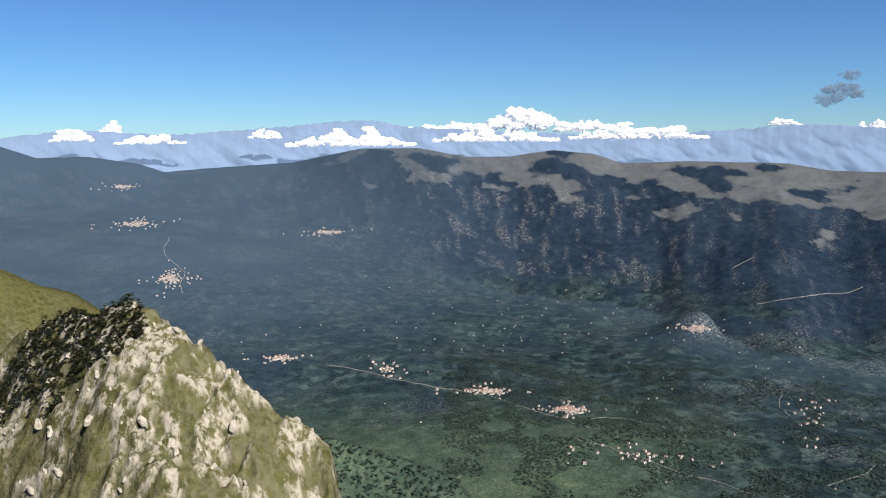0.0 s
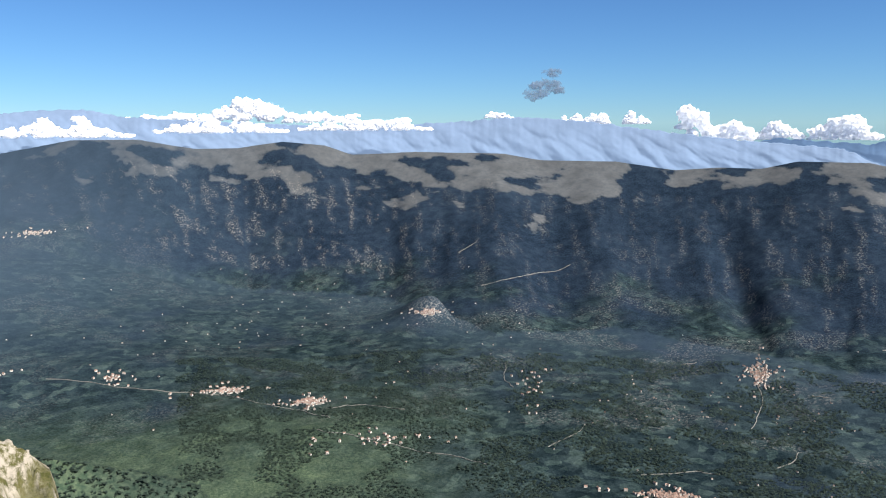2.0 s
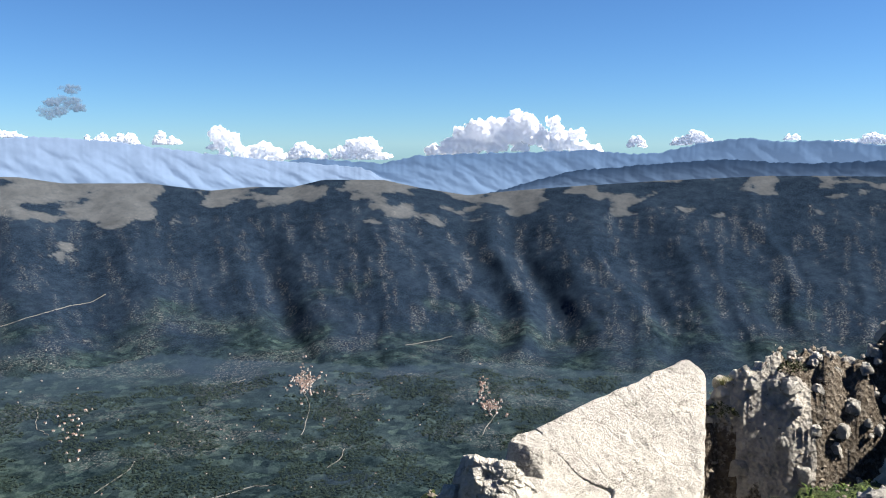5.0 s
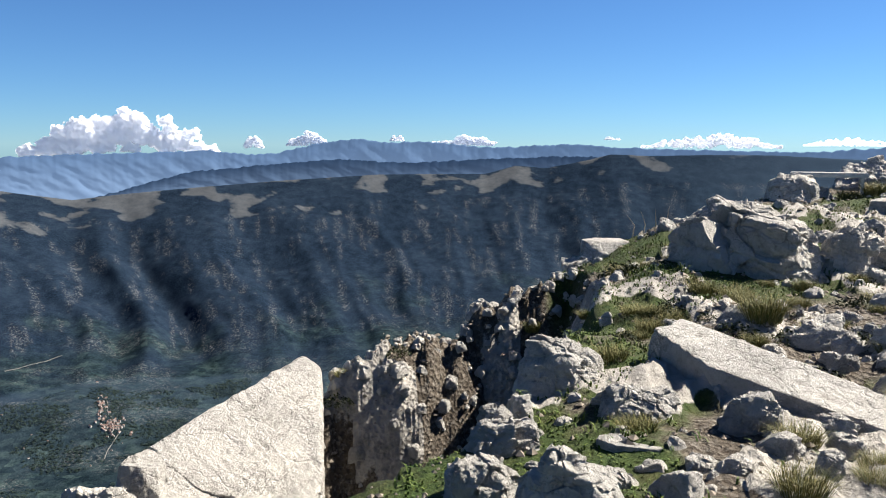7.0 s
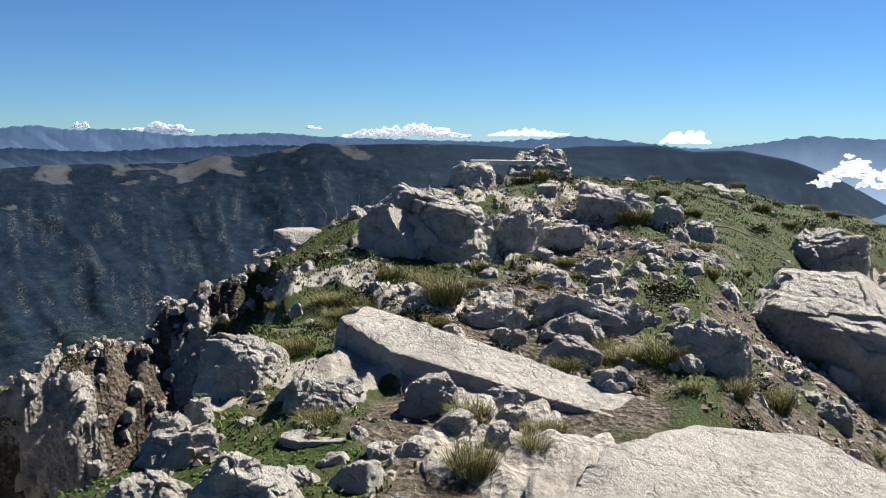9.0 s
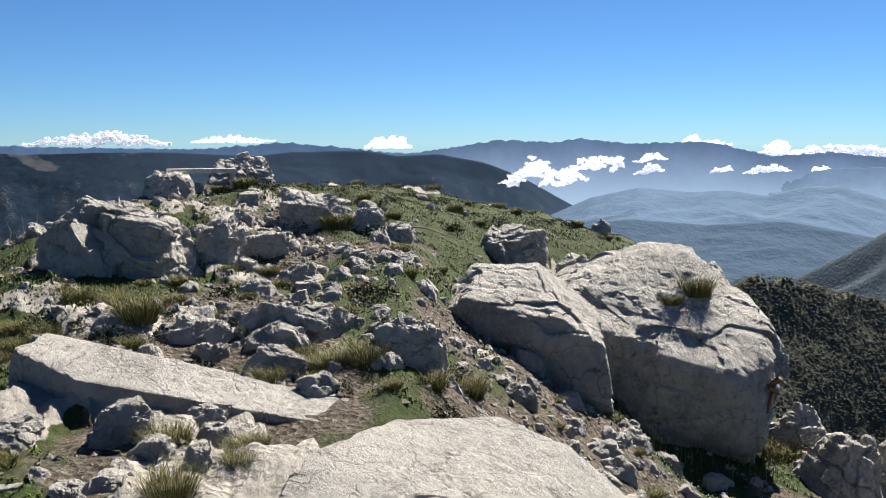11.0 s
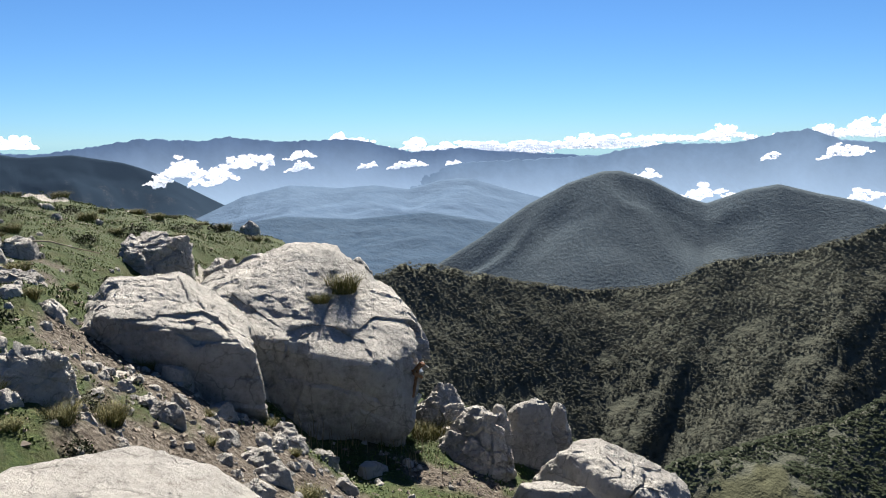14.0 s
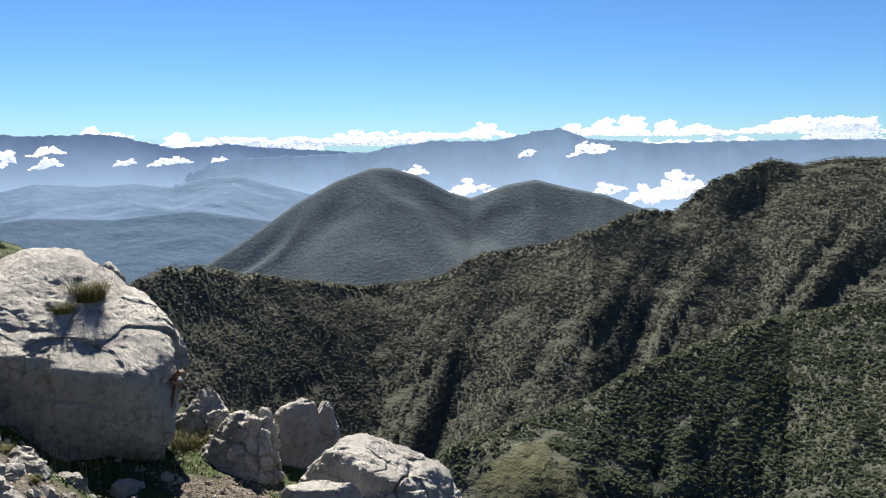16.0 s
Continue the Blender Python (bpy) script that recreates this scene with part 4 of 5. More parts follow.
def pebbles():
    pts = scatter(9000, 2.6, 13.0, -8.0, 3.4, lambda x, y: np.where(y < 1, stony(x, y), .7))
    zs = near_z(pts[:, 0], pts[:, 1])
    base = np.array([(1, 0, 0), (-1, 0, 0), (0, 1, 0), (0, -1, 0), (0, 0, 1), (0, 0, -1)], float)
    face = np.array([(0, 2, 4), (2, 1, 4), (1, 3, 4), (3, 0, 4), (2, 0, 5), (1, 2, 5), (3, 1, 5), (0, 3, 5)])
    v, f = [], []
    for i, ((x, y), z) in enumerate(zip(pts, zs)):
        s = 0.012 + 0.035 * rng.rand() ** 2
        a = rng.uniform(0, 6.28)
        q = base * rng.uniform(.6, 1.2, (6, 1)) * (s, s * .8, s * .6)
        v.append(np.stack([q[:, 0] * math.cos(a) - q[:, 1] * math.sin(a) + x, q[:, 0] * math.sin(a) + q[:, 1] * math.cos(a) + y, q[:, 2] + z], 1))
        f.append(face + 6 * i)
    tagged(new("gravel", flat_mesh("gravel", np.concatenate(v), np.concatenate(f), GRIT)), "fine pale limestone gravel over the summit path", "gravel", kind="stuff")


pebbles()


# ---- grass ----
def blade_material(name, low, high):
    m, n, l, b = material(name, 0.7)
    g = n.new("ShaderNodeNewGeometry")
    l.new(ramp(n, l, g.outputs["Random Per Island"], [(0.0, low), (1.0, high)]), b.inputs["Base Color"])
    return m


SEDGE = blade_material("tussock_blades", (0.040, 0.055, 0.011), (0.185, 0.155, 0.055))
SWARD = blade_material("short_turf_blades", (0.022, 0.047, 0.0055), (0.085, 0.112, 0.020))
DRY = blade_material("dry_stalks", (0.114, 0.0836, 0.0456), (0.228, 0.1824, 0.1064))


def blades(root, height, width, lean, rs):
    """Narrow bent blades from the given roots: five points, three faces each."""
    p = np.asarray(root, float)
    n = len(p)
    a, out, hgt = rs.uniform(0, 6.283, n), lean * rs.uniform(.3, 1.0, n), height * rs.uniform(.55, 1.1, n)
    go = np.stack([np.cos(a), np.sin(a), a * 0], 1)
    side = np.stack([-np.sin(a), np.cos(a), a * 0], 1) * width / 2
    rise = np.array([[0, 0, 1.0]])
    bend = p + go * (out * .3)[:, None] + rise * (hgt * .62)[:, None]
    tip = p + go * out[:, None] + rise * (hgt * (1 - .35 * out / max(height, .01)))[:, None]
    v = np.stack([p - side, p + side, bend + side * .8, bend - side * .8, tip], 1).reshape(-1, 3)
    f = (np.array([(0, 1, 2), (0, 2, 3), (3, 2, 4)])[None] + 5 * np.arange(n)[:, None, None]).reshape(-1, 3)
    return v, f


def tuft_mesh(seed, n=760):
    rs = np.random.RandomState(seed)
    r, a = 0.30 * np.sqrt(rs.rand(n)), rs.uniform(0, 6.283, n)
    root = np.stack([r * np.cos(a), r * np.sin(a), np.zeros(n) - .05], 1)
    v, f = blades(root, 0.62, 0.0085, 0.42, rs)
    v[:, :2] += np.repeat(root[:, :2], 5, 0) * 1.5 * np.clip(v[:, 2:], 0, None)
    return flat_mesh("grass_tuft", v, f, SEDGE)


TUFTS = [tuft_mesh(400 + i) for i in range(5)]


def tuft(x, y, z, width, aloft=False):
    low = float(near_z(x, y)[0]) - .02
    z = max(z, low) if aloft else low
    ob = new("grass_tuft", TUFTS[rng.randint(5)])
    ob.matrix_world = pose(x, y, z, 0, 0, rng.uniform(0, 360)) @ Matrix.Diagonal((width, width, width * rng.uniform(.75, 1.0), 1))
    tagged(ob, "green and straw-coloured grass tussock among the rocks", "grass tuft", group="grass tussocks")


tuft(4.16, -0.64, 0.28, 0.28)
tuft(3.53, -0.56, 0.27, 0.28)
tuft(3.91, -0.93, 0.32, 0.20)
tuft(6.41, -0.72, 0.14, 0.42)
tuft(7.01, -1.06, 0.25, 0.23)
tuft(6.82, -1.59, 0.28, 0.20)
tuft(5.05, -1.73, 0.17, 0.29)
tuft(4.98, -1.97, 0.22, 0.40)
tuft(4.87, -1.58, 0.15, 0.21)
tuft(4.67, -2.26, 0.01, 0.27)
tuft(7.28, -0.60, 0.33, 0.35)
tuft(7.29, -0.33, 0.30, 0.30)
tuft(7.65, -1.18, 0.52, 0.24)
tuft(3.17, -1.43, 0.27, 0.11)
tuft(7.88, -1.65, 0.54, 0.22)
tuft(9.72, -3.31, 0.53, 0.49)
tuft(12.30, -2.77, 0.92, 0.47)
tuft(12.17, -2.40, 0.97, 0.33)
tuft(5.21, -1.61, 0.24, 0.19)
tuft(5.10, -2.75, -0.05, 0.32)
tuft(6.23, 0.09, 0.13, 0.26)
tuft(6.45, -0.08, 0.16, 0.22)
tuft(7.78, -2.01, 0.39, 0.25)
tuft(9.80, -4.00, 0.66, 0.29)
tuft(7.09, 0.63, -0.02, 0.20)
tuft(9.06, -0.08, 0.63, 0.18)
tuft(6.48, -7.38, -1.32, 0.60)
tuft(6.25, -7.50, -1.64, 0.50)
tuft(4.93, -2.40, -0.10, 0.23)
tuft(5.10, -1.84, 0.11, 0.33)
tuft(5.07, -1.65, 0.19, 0.22)
tuft(5.18, -2.81, -0.16, 0.29)
tuft(6.86, -8.72, -2.09, 0.47)
tuft(6.93, -2.65, 0.29, 0.30)
tuft(3.71, -0.88, 0.41, 0.19)
tuft(3.90, -1.00, 0.40, 0.17)
tuft(9.81, -3.35, 0.46, 0.42)
tuft(8.12, 3.34, -1.04, 0.25)
tuft(7.73, 3.12, -1.12, 0.24)
tuft(4.56, 1.50, -0.29, 0.11)
tuft(9.02, 2.11, -0.23, 0.16)
tuft(9.02, 3.03, -0.57, 0.20)
tuft(5.62, 4.06, -0.95, 0.20)
tuft(8.43, 0.42, 0.35, 0.35)
tuft(4.99, 0.66, 0.15, 0.25)
tuft(6.76, 0.22, 0.12, 0.29)
tuft(8.89, 1.37, -0.02, 0.25)
tuft(4.29, 3.94, -0.92, 0.17)
tuft(5.81, 4.21, -0.99, 0.21)


def sward():
    pts = scatter(110000, 3.0, 18.0, -11.0, 1.2, lambda x, y: np.where(grassy(x, y) + .3 * fbm(x * 2.1, y * 2.1, 4, 72) > .03, 1.0, .05))
    lush = fbm(pts[:, 0] * 1.1, pts[:, 1] * 1.1, 3, 97) + .5 * fbm(pts[:, 0] * 4, pts[:, 1] * 4, 2, 98)
    v, f, k = [], [], 0
    root = np.column_stack([pts, near_z(pts[:, 0], pts[:, 1]) - .01])
    for keep, tall in ((lush < .1, .030), ((lush >= .1) & (lush < .35), .045), (lush >= .35, .062)):
        bv, bf = blades(root[keep], tall, 0.012, tall * 1.1, rng)
        v.append(bv)
        f.append(bf + k)
        k += len(bv)
    tagged(new("short_grass", flat_mesh("short_grass", np.concatenate(v), np.concatenate(f), SWARD)), "short green turf on the summit shoulder", "grass", kind="stuff")


sward()

# ---- the bench and the things fixed to the boulder ----
STEEL = plain("weathered_steel", (0.2736, 0.2812, 0.2888), 0.45, 0.8, 0.15)
PLANK = plain("grey_weathered_plank", (0.3192, 0.3116, 0.2964), 0.7, 0.0, 0.3, 20)


def box(sx, sy, sz, at=(0, 0, 0), bevel=0.008):
    bm = bmesh.new()
    bmesh.ops.create_cube(bm, size=1, matrix=Matrix.Translation(at) @ Matrix.Diagonal((sx, sy, sz, 1)))
    bmesh.ops.bevel(bm, geom=bm.edges[:], offset=bevel, segments=2, affect="EDGES")
    return bm


def bench():
    top = new("bench")
    top.matrix_world = pose(12.5, -2.2, 0.92, 0, 0, -98)
    tagged(top, "low grey metal bench beside a rock on the summit", "bench")
    for i in range(3):
        part("seat_board", box(0.98, 0.11, 0.03, (0, -0.13 + 0.13 * i, 0.32)), PLANK, top)
    for x in (-0.42, 0.42):
        part("leg", box(0.04, 0.04, 0.34, (x, -0.15, 0.15)), STEEL, top)
        part("leg", box(0.04, 0.04, 0.34, (x, 0.15, 0.15)), STEEL, top)
        part("cross_bar", box(0.035, 0.36, 0.03, (x, 0, 0.29)), STEEL, top)
    part("rail", box(0.98, 0.03, 0.045, (0, -0.19, 0.295)), STEEL, top, "pale steel front rail")


bench()


WOOD_BROWN = plain("varnished_brown_wood", (0.1672, 0.0836, 0.038), 0.5, 0, 0.3, 30)
PHOTO = plain("faded_print", (0.4712, 0.4712, 0.456), 0.4, 0, 0.1, 12)
SLATE = plain("dull_grey_plate", (0.2508, 0.2736, 0.2888), 0.5, 0.3, 0.15, 12)


def on_boulder(x, y, z, spin):
    """A pose flat against the boulder near a point, facing out."""
    inv = big_boulder.matrix_basis.inverted()
    ok, loc, nor, _ = big_boulder.closest_point_on_mesh(inv @ Vector((x, y, z)))
    loc, nor = big_boulder.matrix_basis @ loc, (big_boulder.matrix_basis.to_3x3() @ (nor * .6 + Vector((.55, -.8, .1)) * .4)).normalized()
    side = Vector((0, 0, 1)).cross(nor).normalized()
    m = Matrix((side, nor.cross(side), nor)).transposed().to_4x4()
    m.translation = loc + nor * 0.03
    return m @ pose(0, 0, 0, 0, 0, spin)


def framed(x, y, z, spin, w, h):
    ob = new("memorial_picture")
    ob.matrix_world = on_boulder(x, y, z, spin)
    tagged(ob, "small brown wooden picture frame fixed to the boulder", "picture frame")
    part("print", box(w, h, 0.012, (0, 0, 0), 0.002), PHOTO, ob, "faded pale print")
    for sx, sy, px, py in ((w + .05, .03, 0, h / 2), (w + .05, .03, 0, -h / 2), (.03, h, w / 2, 0), (.03, h, -w / 2, 0)):
        part("frame_bar", box(sx, sy, 0.035, (px, py, 0.01), 0.004), WOOD_BROWN, ob)


def plate(x, y, z, spin, w, h):
    ob = new("memorial_plate")
    ob.matrix_world = on_boulder(x, y, z, spin)
    tagged(ob, "small dull grey memorial plate fixed to the boulder", "plaque")
    part("panel", box(w, h, 0.02, (0, 0, 0), 0.004), SLATE, ob)
    for i in range(3):
        part("bar_of_writing", box(w * (.7, .55, .62)[i], h * .07, 0.004, (0, h * (.2 - .18 * i), 0.012), 0.001), PHOTO, ob)


def wooden_cross(x, y, z, spin):
    ob = new("wooden_cross")
    ob.matrix_world = on_boulder(x, y, z, spin)
    tagged(ob, "small brown wooden cross leaning on the boulder", "cross")
    part("upright", box(0.035, 0.34, 0.03), WOOD_BROWN, ob)
    part("crosspiece", box(0.2, 0.035, 0.03, (0, 0.08, 0.012)), WOOD_BROWN, ob)


wooden_cross(6.44, -6.71, -1.02, -28)
framed(6.33, -6.81, -0.86, -24, 0.11, 0.2)
plate(6.27, -6.93, -0.88, -16, 0.14, 0.17)
plate(6.32, -6.69, -1.22, -24, 0.15, 0.22)

def boulder_tuft(x, y, z, width):
    inv = big_boulder.matrix_basis.inverted()
    _, loc, _, _ = big_boulder.closest_point_on_mesh(inv @ Vector((x, y, z)))
    loc = big_boulder.matrix_basis @ loc
    tuft(loc.x, loc.y, loc.z, width, True)


boulder_tuft(7.14, -6.70, -0.02, 0.48)
boulder_tuft(7.20, -6.33, -0.19, 0.30)
for x, y in scatter(40, 8.5, 16.5, -9.0, -3.0, lambda x, y: np.where(grassy(x, y) > .3, .5, .1)):
    tuft(x, y, float(near_z(x, y)[0]), rng.uniform(.15, .34))
for x, y in scatter(46, 4.0, 9.0, -5.0, 0.5, lambda x, y: x * 0 + .5):
    tuft(x, y, float(near_z(x, y)[0]), rng.uniform(.12, .3))

BARK = plain("bleached_dead_wood", (0.228, 0.19, 0.1444), 0.9, 0, 0.3, 30)


def twig(points, radius, label):
    """A tapered, bent stick through the given points."""
    cv = bpy.data.curves.new("dead_branch", "CURVE")
    cv.dimensions, cv.bevel_depth, cv.bevel_resolution = "3D", 1.0, 2
    sp = cv.splines.new("POLY")
    sp.points.add(len(points) - 1)
    for i, (q, pt) in enumerate(zip(points, sp.points)):
        pt.co = (*q, 1)
        pt.radius = radius * (1 - .7 * i / (len(points) - 1))
    cv.materials.append(BARK)
    return tagged(new("dead_branch", cv), label, "branch")


twig([(9.3, -4.05, .62), (9.15, -4.25, .60), (9.0, -4.45, .52), (8.8, -4.62, .46)], 0.012, "thin bleached dead branch lying on the turf")
for i in range(4):
    twig([(9.9 + .08 * i, .35 - .12 * i, .55), (9.92 + .1 * i, .33 - .12 * i, .68), (9.9 + .12 * i, .42 - .16 * i, .80 + .03 * i)], 0.006, "dry bare stem standing at the cliff edge")


def stalks(x, y, z, n, spread):
    rs = np.random.RandomState(n + int(x * 10))
    root = np.column_stack([x + rs.normal(0, spread, n), y + rs.normal(0, spread, n), np.full(n, z)])
    root[:, 2] = near_z(root[:, 0], root[:, 1]) - .02
    v, f = blades(root, 0.32, 0.007, 0.14, rs)
    tagged(new("dry_grass", flat_mesh("dry_grass", v, f, DRY)), "thin dry grass stalks at the foot of the boulder", "grass", kind="stuff")


stalks(6.55, -5.6, -1.6, 60, 0.35)
stalks(6.0, -6.3, -1.8, 40, 0.3)


CUSHION_LEAF = blade_material("cushion_leaves", (0.01064, 0.01672, 0.00456), (0.0418, 0.0456, 0.0152))


def cushion_mesh(seed, n=420):
    """A low domed shrub of many small leaves."""
    rs = np.random.RandomState(seed)
    v, f = [], []
    for i in range(n):
        d = rs.normal(size=3)
        d[2] = abs(d[2])
        d /= np.linalg.norm(d)
        c = d * (.5, .5, .34) * (0.72 + .28 * rs.rand()) * (1 + .25 * math.sin(3 * math.atan2(d[1], d[0]) + seed))
        a, b = rs.normal(size=3), rs.normal(size=3)
        a, b = a / np.linalg.norm(a) * .045, b / np.linalg.norm(b) * .03
        k = len(v)
        v += [tuple(c - a), tuple(c + b), tuple(c + a), tuple(c - b)]
        f.append((k, k + 1, k + 2, k + 3))
    return flat_mesh("cushion_shrub", v, f, CUSHION_LEAF)


CUSHIONS = [cushion_mesh(500 + i) for i in range(3)]


def cushion(x, y, width):
    ob = new("cushion_shrub", CUSHIONS[rng.randint(3)])
    ob.matrix_world = pose(x, y, float(near_z(x, y)[0]) - .02, 0, 0, rng.uniform(0, 360)) @ Matrix.Diagonal((width * 1.2, width * 1.2, width * 1.1, 1))
    tagged(ob, "low dark green cushion shrub between stones", "shrub", group="cushion shrubs")


cushion(6.56, -2.49, 0.24)
cushion(9.71, -3.35, 0.3)
cushion(7.39, -0.33, 0.30)
cushion(6.76, -0.08, 0.28)
cushion(12.03, -3.04, 0.3)
cushion(12.15, -2.48, 0.26)
cushion(6.78, -2.79, 0.25)
cushion(8.30, 0.36, 0.40)
cushion(6.89, 0.66, 0.29)
cushion(9.97, -2.90, 0.3)
cushion(7.06, -1.50, 0.29)
cushion(6.03, -1.40, 0.25)
cushion(6.74, -2.58, 0.29)
cushion(6.22, -0.53, 0.30)
cushion(5.26, -2.68, 0.25)
cushion(7.98, 2.65, 0.24)
cushion(7.55, 3.12, 0.26)
cushion(6.94, 2.93, 0.25)
cushion(6.21, -0.89, 0.26)

for x, y in scatter(46, 7.5, 16.0, -9.5, -2.5, lambda x, y: x * 0 + .6):
    cushion(x, y, rng.uniform(.16, .36))
for x, y in scatter(30, 4.0, 9.0, -2.6, 0.6, lambda x, y: x * 0 + .6):
    cushion(x, y, rng.uniform(.12, .24))


# ---- clouds ----
def cloud_material(glow):
    m, n, l, b = material("cloud", 1.0)
    b.inputs["Specular IOR Level"].default_value = 0
    b.inputs["Base Color"].default_value = (0.93, 0.94, 0.96, 1)
    t = n.new("ShaderNodeBsdfTranslucent")
    t.inputs[0].default_value = (0.95, 0.96, 1.0, 1)
    mx = n.new("ShaderNodeMixShader")
    mx.inputs[0].default_value = 0.5
    # an added glow stands in for light scattered inside the cloud
    b.inputs["Emission Color"].default_value = (0.85, 0.9, 1.0, 1)
    b.inputs["Emission Strength"].default_value = glow
    l.new(b.outputs[0], mx.inputs[1])
    l.new(t.outputs[0], mx.inputs[2])
    l.new(mx.outputs[0], n["Material Output"].inputs[0])
    bump(n, l, b, noise_node(n, l, 1 / 40, 6, place(n)).outputs[0], 0.6, 30)
    return m


def soft_cloud(m, low, high, size):
    """A cloud thins out where its body is thin, more so in its ragged places."""
    n, l = m.node_tree.nodes, m.node_tree.links
    out = n["Material Output"]
    body = out.inputs[0].links[0].from_socket
    rag = noise_node(n, l, 1 / size, 6, place(n), 0.65).outputs[0]
    t = n.new("ShaderNodeMath")
    t.operation = "MULTIPLY_ADD"
    l.new(rag, t.inputs[0])
    t.inputs[1].default_value = 0.9
    l.new(attribute(n, "thick"), t.inputs[2])
    show = ramp(n, l, t.outputs[0], [(low, (0, 0, 0)), (high, (1, 1, 1))])
    mx = n.new("ShaderNodeMixShader")
    clear = n.new("ShaderNodeBsdfTransparent")
    l.new(show, mx.inputs[0])
    l.new(clear.outputs[0], mx.inputs[1])
    l.new(body, mx.inputs[2])
    l.new(mx.outputs[0], out.inputs[0])
    return m


# same cloud with weaker or stronger added glow; stronger on the sun's side
CLOUD, CLOUD_BACKLIT = soft_cloud(cloud_material(0.05), 0.45, 0.72, 30), soft_cloud(cloud_material(0.24), 0.45, 0.72, 30)
CLOUD_THIN, CLOUD_WISP = soft_cloud(cloud_material(0.05), 0.52, 0.95, 45), soft_cloud(cloud_material(0.13), 0.50, 0.90, 22)
CLOUD_GREY = soft_cloud(plain("grey_cloud", (0.13, 0.19, 0.28), 1.0, 0, 0.1, 0.02), 0.52, 1.0, 26)
CLOUD_KIND = {1: ("towering white cumulus above the horizon", 4800), 2: ("small white cumulus above the far range", 4800),
              3: ("ragged white cloud along the far range", 4400), 4: ("small bright cloud drifting over the valley", 3350),
              5: ("flat bright cloud bank over the horizon", 4850), 6: ("small torn grey cloud in the open sky", 4300)}


def cloud(az, el, wide, high, kind):
    """One billowing body: swelling heaps that merge, thin at the rim."""
    label, dist = CLOUD_KIND[kind]
    seed = int(abs(az) * 100 + kind)
    rs = np.random.RandomState(seed)
    w, h = dist * radians(wide), dist * radians(high)
    n = int(np.clip((26 if kind == 1 else 18) * w / h, 24, 150))
    t = rs.uniform(-1, 1, n)
    shape = 0.72 + 0.6 * fbm(t * w / h * .45 + seed, t * 0 + .5, 3, seed)
    env = np.clip((1 - np.abs(t) ** 2.4) * shape, .10, None)
    env = env / env.max()
    rad = h * rs.uniform(*{1: (.10, .24), 2: (.12, .28), 3: (.10, .24), 4: (.08, .2), 5: (.10, .22), 6: (.08, .18)}[kind], n) * (.5 + .5 * env)
    cz = rs.rand(n) ** (.8 if kind == 1 else 1.2) * np.clip(env * h - rad, 0, None) + rad * .35
    if kind in (4, 6):
        cz = cz + .22 * h * t + .1 * h * np.sin(5 * t + seed)
    cx, cy = t * w / 2 * .93, rs.normal(0, .12 * h, n)
    sx, sz = {1: (1.15, .95), 2: (1.3, .9), 3: (1.8, .8), 4: (1.9, .75), 5: (2.3, .75), 6: (2.6, 1.2)}[kind]
    step = max(h / 34, w / 300)
    gx, gz = np.arange(-w / 2 - .12 * h, w / 2 + .12 * h, step), np.arange(-.35 * h if kind in (4, 6) else -.05 * h, h * 1.3, step)
    X, Z = np.meshgrid(gx, gz)
    wx, wz = X + .06 * h * fbm(X / h * 5 + seed, Z / h * 5, 4, seed + 3, .6), Z + .06 * h * fbm(X / h * 5, Z / h * 5 + seed, 4, seed + 5, .6)
    body = np.full(X.shape, -1.0)
    for a, b, c, q in zip(cx, cy, cz, rad):
        d = 1 - ((wx - a) / (q * sx)) ** 2 - ((wz - c) / (q * sz)) ** 2
        body = np.maximum(body, np.where(d > 0, np.sqrt(np.clip(d, 0, None)) * q + .3 * np.abs(b), -1))
    body = body + np.where(body > 0, .05 * h * fbm(X / h * 9, Z / h * 9, 4, seed + 9, .6), 0)
    inside = body > 0
    depth = np.where(inside, body, 0)
    if kind == 6:
        depth = depth * 0.12
    nz, nx = X.shape
    keep = inside[:-1, :-1] | inside[1:, :-1] | inside[:-1, 1:] | inside[1:, 1:]
    i, j = np.nonzero(keep)
    k = np.arange(nz * nx).reshape(nz, nx)
    back = np.where(inside, k + nz * nx, k)
    front = np.stack([k[i, j], k[i, j + 1], k[i + 1, j + 1], k[i + 1, j]], 1)
    rear = np.stack([back[i, j], back[i + 1, j], back[i + 1, j + 1], back[i, j + 1]], 1)
    v = np.concatenate([np.stack([X, -depth, Z], -1).reshape(-1, 3), np.stack([X, depth * .6, Z], -1).reshape(-1, 3)])
    fs = np.concatenate([front, rear])
    used, idx = np.unique(fs, return_inverse=True)
    mat = CLOUD_GREY if kind == 6 else (CLOUD if kind < 3 else CLOUD_THIN) if az < 95 else (CLOUD_BACKLIT if kind in (1, 2) else CLOUD_WISP)
    me = flat_mesh("cloud", v[used], idx.reshape(-1, 4), mat, True)
    cover(me, "thick", (np.concatenate([depth.ravel(), depth.ravel()]) / (.14 * h))[used] * (2.6 if kind == 6 else .8))
    ob = new("cloud", me)
    ob.matrix_world = pose(*(toward(az, 0) * dist + Vector((0, 0, EYE + dist * math.tan(radians(el))))), 0, 0, -az)
    tagged(ob, label, "cloud", group="clouds")


